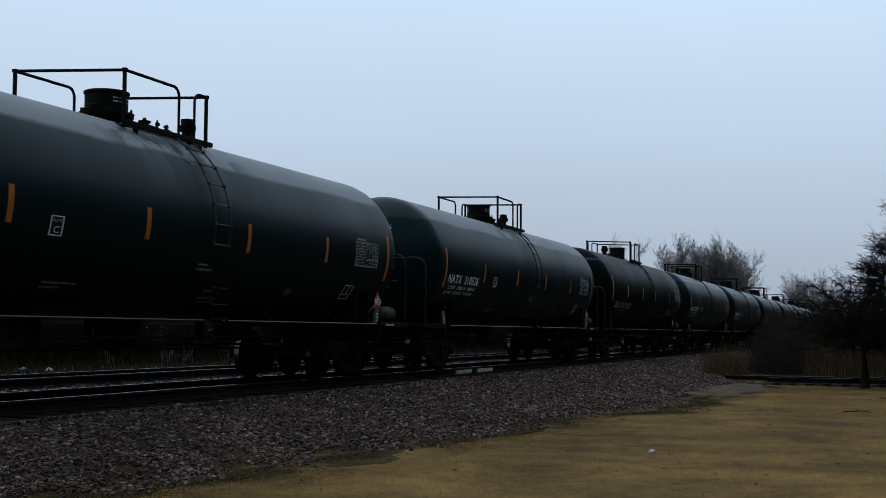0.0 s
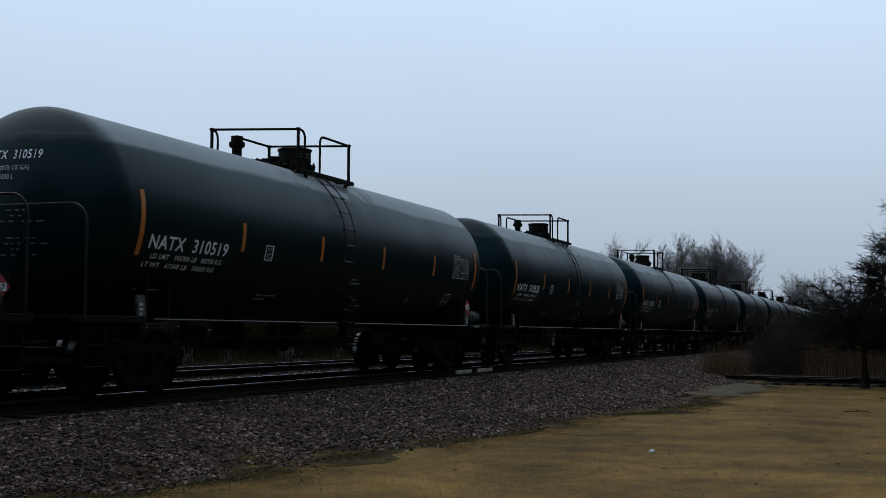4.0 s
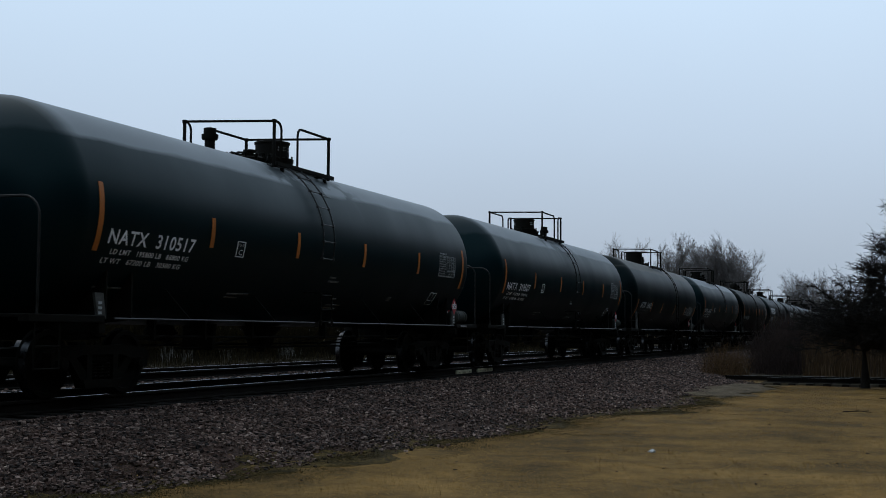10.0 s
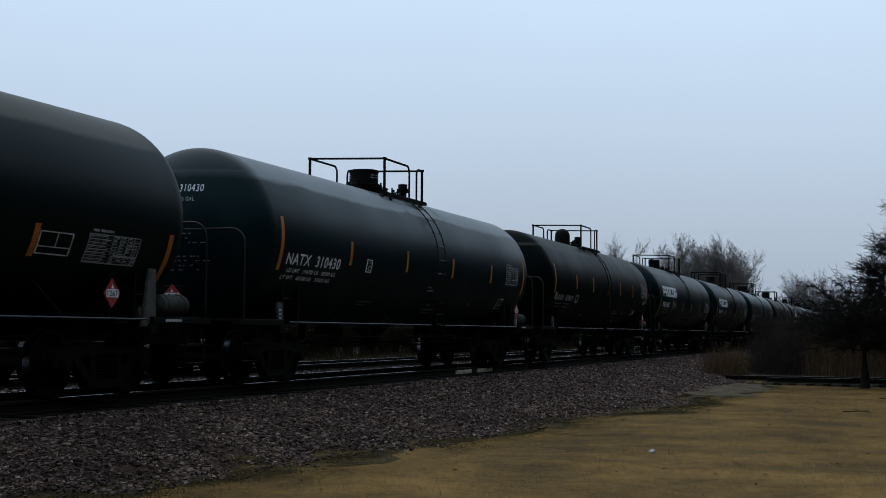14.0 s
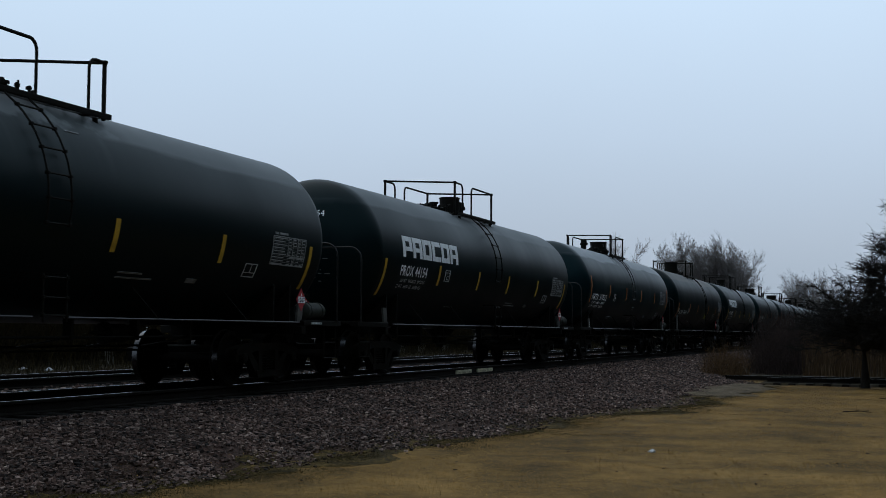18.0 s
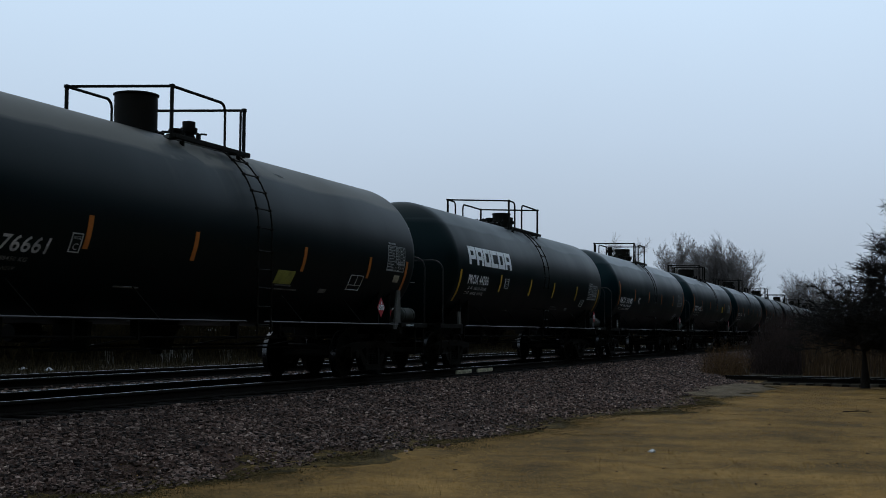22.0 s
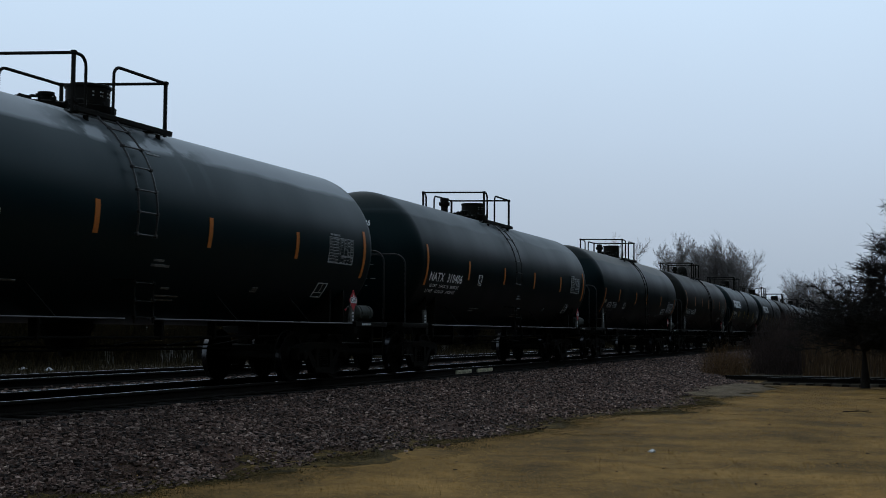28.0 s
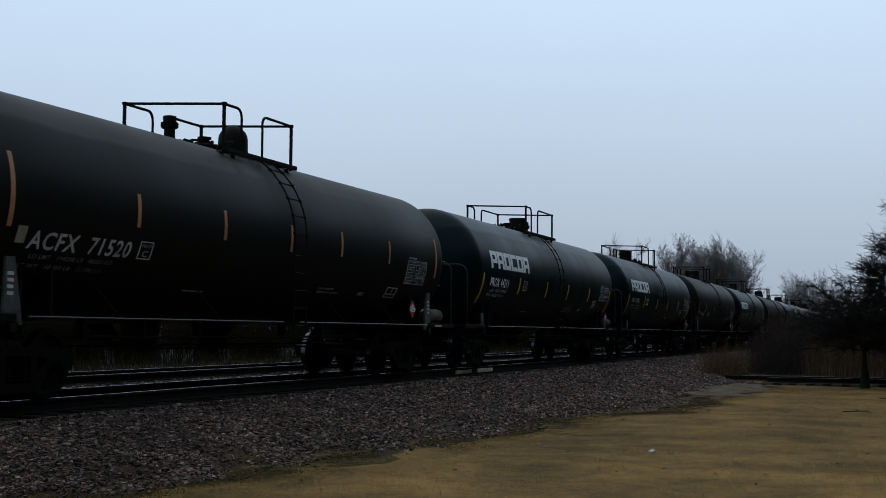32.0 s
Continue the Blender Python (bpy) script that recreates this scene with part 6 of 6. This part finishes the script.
def thorn_tree(seed):
    """A low-forking hawthorn: tiers of level boughs, each set with sprays of twigs and short spurs."""
    rnd = random.Random(seed)
    trunk, boughs, twigs = [], [], []
    base = twig_run(rnd, trunk, Vector((0, 0, -0.12)), Vector((0.0, 0.02, 1)), 1.25, 0.165, 4, 0.03, 0.0)
    fork = base[-1][1]
    stems = []
    for d, ln, r in ((Vector((0.05, -0.48, 1)), 4.5, 0.085), (Vector((-0.2, 0.30, 1)), 1.6, 0.07), (Vector((0.3, -1.1, 0.8)), 3.8, 0.07)):
        stems += twig_run(rnd, trunk, fork, d.normalized(), ln, r, 9, 0.07, 0.05)
    for k in range(120):
        p, q, d = stems[int(rnd.random() ** 1.15 * len(stems))]
        at = p.lerp(q, rnd.random())
        h = min(1.0, (at.z - 1.0) / 4.2)
        a = rnd.uniform(0, 2 * math.pi)
        length = (2.30 - 1.70 * h) * rnd.uniform(0.5, 1.1) * (1.0 if math.sin(a) < 0.3 else 1.05 - 0.75 * h)
        bough = Vector((math.cos(a), math.sin(a), rnd.uniform(-0.12, 0.30) + 0.35 * h)).normalized()
        way = twig_run(rnd, boughs, at, bough, length, 0.030 - 0.008 * h, 11, 0.13, 0.012)
        for i, (p1, q1, d1) in enumerate(way[2:]):
            for _ in range(3 if i > 2 else 2):
                side = Vector((rnd.gauss(0, 1), rnd.gauss(0, 1), rnd.gauss(0.1, 0.45))).normalized()
                spray = twig_run(rnd, twigs, p1.lerp(q1, rnd.random()), (d1 * 0.75 + side * 0.8).normalized(), rnd.uniform(0.35, 0.85) * (1.1 - 0.3 * h), 0.0105, 5, 0.20, 0.02)
                for p2, q2, d2 in spray:
                    for _ in range(2):
                        side = Vector((rnd.gauss(0, 1), rnd.gauss(0, 1), rnd.gauss(0.15, 0.6))).normalized()
                        twig_run(rnd, twigs, p2.lerp(q2, rnd.random()), (d2 * 0.5 + side).normalized(), rnd.uniform(0.08, 0.26), 0.0065, 2, 0.2, 0.0)
    root = new("bare_hawthorn_tree")
    tagged(root, "dense dark leafless tree with spreading thorny branches at the meadow's edge", "tree")
    part("trunk", sticks_mesh("trunk", trunk, M_BARK, 9), None, root)
    part("bough_mass", sticks_mesh("bough_mass", boughs, M_BARK, 5), None, root)["kind"] = "stuff"
    part("twig_mass", sticks_mesh("twig_mass", twigs, M_TWIG, 3), None, root)["kind"] = "stuff"
    return root


haw = thorn_tree(11)
haw.matrix_basis = pose(40.3, 1.05, -0.72)

ASH = dict(pieces=(9, 10, 6, 4), kids=(17, 14, 9, 5), bare=(0.16, 0.28, 0.2, 0.1), wander=0.085, rise=0.035, spread=0.50, lift=0.12, shrink=(0.66, 0.36, 0.42, 0.45), thin=0.55, least=0.010, fan=(0.30, 0.80))
kinds = []
for i, seed in enumerate((3, 8, 21)):
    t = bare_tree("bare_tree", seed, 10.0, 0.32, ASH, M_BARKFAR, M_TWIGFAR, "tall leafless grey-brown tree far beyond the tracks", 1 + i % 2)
    tagged(t, group="far bare trees")
    kinds.append(t)
rnd = random.Random(5)
FAR_TREES = [(178, 38.0, 0.88), (176, 28.8, 0.93), (180, 26.2, 0.92), (177, 22.8, 0.86), (183, 27.6, 0.84), (186, 25.0, 0.88), (174, 20.4, 0.72), (236, 19.0, 0.76), (240, 16.2, 0.78), (246, 13.6, 0.74), (252, 30, 0.52), (262, 24.5, 0.52), (181, 40.6, 0.80), (179, 24.4, 0.90), (244, 14.8, 0.70), (182, 21.8, 0.78)]
for i, (x, y, sc) in enumerate(FAR_TREES):
    m = pose(x, y, -0.7, 0, 0, rnd.uniform(0, 360)) @ Matrix.Scale(sc, 4)
    if i < 3:
        kinds[i].matrix_basis = m
    else:
        c = copy_thing(kinds[i % 3], pose(0, 0, 0))
        c.matrix_basis = m


def thicket(name, seed, count, where, height, material, label, category, kind="stuff", branch=3, thick=0.012, spread=0.35):
    """A tangle of upright stems with side twigs; where(rnd) gives a foot."""
    rnd = random.Random(seed)
    segs = []
    for _ in range(count):
        x, y, z, k = where(rnd)
        h = height * k * rnd.uniform(0.55, 1.0)
        p = Vector((x, y, z))
        d = Vector((rnd.gauss(0, spread), rnd.gauss(0, spread), 1)).normalized()
        r = thick * rnd.uniform(0.6, 1.2)
        for i in range(3):
            q = p + d * h / 3
            segs.append((*p, *q, r, r * 0.68))
            for _ in range(branch if i else max(0, branch - 2)):
                a = p.lerp(q, rnd.random())
                e = (d + Vector((rnd.gauss(0, 0.7), rnd.gauss(0, 0.7), rnd.uniform(-0.1, 0.6)))).normalized()
                b = a + e * h * rnd.uniform(0.12, 0.34)
                segs.append((*a, *b, r * 0.55, r * 0.2))
            r *= 0.68
            p = q
            d = (d + Vector((rnd.gauss(0, 0.16), rnd.gauss(0, 0.16), 0.1))).normalized()
    ob = new(name, sticks_mesh(name, segs, material, 3))
    return tagged(ob, label, category, kind=kind)


M_BRUSH = island_material("dark_brush_stems", ((0.0, (0.0176, 0.0132, 0.0121)), (0.6, (0.0374, 0.0264, 0.0231)), (1.0, (0.0638, 0.0440, 0.0352))), 0.95, 0.1)
M_REED = island_material("dry_reed_stems", ((0.0, (0.0292, 0.0167, 0.0078)), (0.5, (0.0601, 0.0363, 0.0170)), (0.85, (0.0957, 0.0600, 0.0298)), (1.0, (0.1822, 0.1304, 0.0779))), 0.95, 0.1)


M_RUSSET = island_material("orange_brown_stems", ((0.0, (0.0340, 0.0187, 0.0085)), (0.5, (0.0808, 0.0467, 0.0204)), (1.0, (0.1615, 0.0978, 0.0467))), 0.95, 0.1)
# darker than the brush stems: dim light beyond the train put into the colour
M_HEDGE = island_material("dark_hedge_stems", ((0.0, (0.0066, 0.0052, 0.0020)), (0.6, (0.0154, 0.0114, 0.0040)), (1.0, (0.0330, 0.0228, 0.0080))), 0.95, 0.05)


def foot(x0, x1, y0, y1, z, shape=None):
    def where(rnd):
        for _ in range(30):
            x, y = rnd.uniform(x0, x1), rnd.uniform(y0, y1)
            k = shape(x, y) if shape else 1.0
            if k > rnd.random() * 0.5:
                return x, y, z, k
        return x, y, z, 0.3
    return where


def dome(cx, cy, rx, ry):
    return lambda x, y: math.sqrt(max(0.0, 1 - ((x - cx) / rx) ** 2 - ((y - cy) / ry) ** 2))


thicket("brush_thicket", 1, 1300, foot(50, 57, 2.4, 5.9, -0.72, dome(53.5, 4.1, 4.0, 2.0)), 2.7, M_BRUSH, "dense dark leafless brush beside the spur track", "brush")
thicket("brush_thicket", 2, 1700, foot(54, 66, -5.0, 4.2, -0.72), 2.9, M_BRUSH, "dense dark leafless brush behind dry reeds", "brush")
thicket("brush_thicket", 12, 1000, foot(55, 63, 1.2, 5.2, -0.72), 2.9, M_BRUSH, "dense dark leafless brush beside the tracks", "brush")
thicket("dry_reeds", 3, 1500, foot(46.5, 51.0, -4.0, 3.4, -0.72), 1.75, M_REED, "tall dry brown reeds standing behind the spur track", "reeds", branch=1, thick=0.009, spread=0.07)
thicket("dry_bush", 4, 420, foot(46, 49, 5.3, 7.0, -0.70, dome(47.5, 6.1, 1.7, 0.95)), 1.5, M_RUSSET, "orange-brown dry bush at the edge of the ballast", "bush", branch=3, thick=0.008)
# weeds and a hedge on the far side of the tracks, colours lowered for the dimness there
rng = np.random.default_rng(12)
n = 60000
x = 18 + 130 * rng.random(n) ** 1.4
y = 19.3 + 15.0 * rng.random(n)
pts = np.stack([x, y, np.full(n, -0.70)], 1)
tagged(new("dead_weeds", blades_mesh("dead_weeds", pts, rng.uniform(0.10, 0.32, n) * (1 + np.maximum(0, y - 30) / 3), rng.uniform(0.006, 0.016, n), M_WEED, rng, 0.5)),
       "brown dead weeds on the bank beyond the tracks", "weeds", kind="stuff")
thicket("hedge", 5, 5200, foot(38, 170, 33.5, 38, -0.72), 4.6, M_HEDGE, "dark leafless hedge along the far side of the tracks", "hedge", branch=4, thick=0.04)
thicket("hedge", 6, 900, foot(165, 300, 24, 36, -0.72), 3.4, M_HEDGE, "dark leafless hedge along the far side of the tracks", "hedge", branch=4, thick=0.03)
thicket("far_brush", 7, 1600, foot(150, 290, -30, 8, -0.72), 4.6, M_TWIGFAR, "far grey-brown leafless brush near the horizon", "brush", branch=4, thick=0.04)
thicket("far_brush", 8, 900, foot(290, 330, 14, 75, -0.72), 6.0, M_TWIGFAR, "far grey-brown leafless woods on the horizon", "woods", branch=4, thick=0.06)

# thin pale sticks, added for the whitish flecks along the far hedge
M_PALE = island_material("pale_stick_tones", ((0.0, (0.03, 0.028, 0.02)), (0.6, (0.07, 0.066, 0.055)), (1.0, (0.22, 0.215, 0.20))), 0.9, 0.1)
CLUMPS = [(random.Random(k).uniform(40, 95), random.Random(k + 50).uniform(32.6, 33.4)) for k in range(14)]
thicket("pale_stalks", 9, 170, lambda rnd: (lambda c: (c[0] + rnd.gauss(0, 0.35), c[1] + rnd.gauss(0, 0.1), -0.72, 1.0))(rnd.choice(CLUMPS)), 0.95, M_PALE, "thin pale sticks standing in front of the far hedge", "stalks", branch=1, thick=0.02, spread=0.12)

# ---- spur track panel across the end of the meadow ----
prof = [(-0.07, 0.0), (0.07, 0.0), (0.07, 0.012), (0.012, 0.03), (0.010, 0.105), (0.034, 0.118), (0.034, 0.150), (-0.034, 0.150), (-0.034, 0.118), (-0.010, 0.105), (-0.012, 0.03), (-0.07, 0.012)]
k = len(prof)
spur = new("spur_track")
tagged(spur, "short dark track panel lying across the meadow's end", "railway track", kind="structure")
for x0, y_end in ((41.55, 4.05), (43.05, 5.55)):
    g = Geo()
    ends = (y_end, -16.0)
    g.add([(x0 + a, yy, -0.62 + z) for yy in ends for a, z in prof],
          [(i, (i + 1) % k, k + (i + 1) % k, k + i) for i in range(k)] + [tuple(range(k)), tuple(range(2 * k - 1, k - 1, -1))])
    g.add([(x0 + a, yy, -0.469) for yy in ends for a in (-0.03, 0.03)], [(0, 1, 3, 2)], 1)
    part("rail", g, [M_RAIL, M_RAILTOP2], spur)
spur_tie = Geo()
spur_tie.box(-1.28, 1.28, -0.11, 0.11, -0.18, 0.0, 0.012)
spur_tie_me = spur_tie.mesh("tie", M_TIE)
# dark sheet painted in for the shade between the spur's ties
structure("spur_bed", grid_mesh("spur_bed", [40.75, 41.0] + [float(a) for a in np.arange(41.2, 43.8, 0.2)] + [44.2, 46.0], [float(a) for a in np.arange(-15.5, 3.9, 0.25)] + [4.3], lambda x, y: -0.70 + (0.045 if 41 < x < 44 else -0.06) + 0.05 * noise.noise(Vector((x * 2.1, y * 1.6, 11.0))), M_SOILSHADE), None,
          "dark strip standing in for shade under the short track panel", "ground")
yy, rnd = 3.7, random.Random(9)
while yy > -15:
    t = part("tie", spur_tie_me, None, spur)
    t.location, t.rotation_euler = (42.3 + rnd.uniform(-0.06, 0.06), yy, -0.625), (0, 0, rnd.uniform(-0.04, 0.04))
    yy -= rnd.uniform(0.48, 0.56)

M_GRIT = ground_material("pale_gravelly_dirt", ((0.32, (0.0341, 0.0250, 0.0152)), (0.46, (0.0796, 0.0591, 0.0348)), (0.60, (0.1251, 0.0941, 0.0576)), (0.75, (0.1897, 0.1479, 0.0986))), 1.6, 24.0, 0.95, 0.8, 0.04)


def mound_z(x, y):
    x, y = x + 0.9 * noise.noise(Vector((y * 1.3, x * 0.4, 1.0))), y + 0.5 * noise.noise(Vector((x * 0.7, y, 8.0)))
    k = max(0.0, 1 - ((x - 37.0) / 5.2) ** 2) * max(0.0, 1 - ((y - 5.1) / 1.7) ** 2)
    return -0.775 + 0.165 * math.sqrt(k) + 0.05 * noise.noise(Vector((x * 1.7, y * 1.7, 3.0)))


structure("gravel_mound", grid_mesh("gravel_mound", [float(a) for a in np.arange(31.6, 42.4, 0.25)], [float(a) for a in np.arange(3.3, 6.9, 0.15)], mound_z, M_GRIT), None, "low mound of pale gravelly dirt beside the ballast", "gravel")

# ---- litter and stones on the meadow ----
def scrap(x, y, z, size, seed, label):
    r = random.Random(seed)
    g = Geo()
    n = 7
    ring = [(math.cos(2 * math.pi * k / n) * size * r.uniform(0.6, 1.1), math.sin(2 * math.pi * k / n) * size * 0.6 * r.uniform(0.6, 1.1), r.uniform(0, 0.25) * size) for k in range(n)]
    g.add([(0, 0, size * 0.45)] + ring + [(a, b, -0.01) for a, b, c in ring], [(0, 1 + k, 1 + (k + 1) % n) for k in range(n)] + [(1 + k, 1 + n + k, 1 + n + (k + 1) % n, 1 + (k + 1) % n) for k in range(n)])
    ob = new("litter", g.mesh("litter", M_LITTER))
    ob.location = (x, y, z)
    return tagged(ob, label, "litter")


scrap(17.3, 3.22, turf_z(17.3, 3.22), 0.105, 1, "crumpled white paper scrap lying on the dry grass")
scrap(40.7, 30.8, -0.68, 0.34, 2, "white plastic scrap lying among weeds beyond the tracks")
scrap(41.3, 32.5, -0.68, 0.30, 3, "white plastic scrap lying among weeds beyond the tracks")

M_LEAF = island_material("dead_brown_leaves", ((0.0, (0.010, 0.007, 0.004)), (0.6, (0.026, 0.017, 0.008)), (1.0, (0.065, 0.042, 0.020))), 0.9, 0.2)
rng = np.random.default_rng(31)
pts = []
while len(pts) < 150:
    x, y = 7.5 + 32 * rng.random() ** 1.3, -0.8 + 7.5 * rng.random()
    if y < gravel_edge(x) - 0.5:
        pts.append((x, y, turf_z(x, y) + 0.022))
pts = np.array(pts)
tagged(new("dead_leaves", scatter_mesh("dead_leaves", pts, rng.uniform(0.008, 0.024, len(pts)), M_LEAF, rng, 0.22)), "curled dark brown dead leaves scattered on the dry grass", "leaves", kind="stuff")


def fallen_branch(x, y, turn, length, seed):
    """A broken twig with a few side shoots, lying on the grass."""
    rnd = random.Random(seed)
    segs = []
    for p, q, d in twig_run(rnd, segs, Vector((0, 0, 0.03)), Vector((1, 0, 0.06)), length, 0.013, 7, 0.12, 0.0):
        if rnd.random() < 0.75:
            twig_run(rnd, segs, q, (d + Vector((0, rnd.choice((-1, 1)) * 0.9, rnd.uniform(0, 0.35)))).normalized(), rnd.uniform(0.10, 0.25), 0.007, 3, 0.15, 0.0)
    ob = new("fallen_branch", sticks_mesh("fallen_branch", segs, M_TWIG, 5))
    ob.matrix_basis = pose(x, y, turf_z(x, y), 0, 0, turn)
    return tagged(ob, "dark broken branch lying on the dry grass", "branch")


fallen_branch(27.1, 1.15, -82, 0.45, 4)
fallen_branch(33.6, 0.55, -95, 0.6, 6)

# ---- dark belts added behind the viewer, to darken the train, and beyond the hedge ----
M_SCREEN = mat("dark_screen", (0.007, 0.008, 0.0065), 0.95, 0.0, 0.05, 0.5, 0.4, 3.0, 0.3, (0.003, 0.0035, 0.003))


def woods(line, low, high, seed, label):
    """A plain, ragged-topped dark belt, added to keep sky out of reflections and gaps."""
    g, v, pts, rnd = Geo(), [], [], random.Random(seed)
    for (xa, ya), (xb, yb) in zip(line, line[1:]):
        n = max(2, int(math.hypot(xb - xa, yb - ya) / 3.5))
        pts += [(xa + (xb - xa) * i / n, ya + (yb - ya) * i / n) for i in range(n)]
    for x, y in pts:
        h = rnd.uniform(low, high)
        v += [(x, y, -0.9), (x, y, h * 0.5), (x, y, h), (x, y - 1.5, -0.9), (x, y - 1.5, h * 0.5), (x, y - 1.5, h)]
    f = []
    for i in range(len(pts) - 1):
        o, p = 6 * i, 6 * i + 6
        f += [(o, p, p + 1, o + 1), (o + 1, p + 1, p + 2, o + 2), (o + 3, o + 4, p + 4, p + 3), (o + 4, o + 5, p + 5, p + 4), (o + 2, p + 2, p + 5, o + 5)]
    return structure("backdrop", g.add(v, f), M_SCREEN, label, "woods")


woods([(-150, 6), (-75, 5), (-38, -3), (-14, -15), (30, -18), (75, -10), (130, -7), (420, -5)], 15, 21, 2, "plain dark belt behind the meadow, added unseen to darken the train's near side")
woods([(20, 46), (72, 46)], 3.6, 4.4, 3, "plain dark belt behind the far hedge, added to close its sky gaps")


motions()
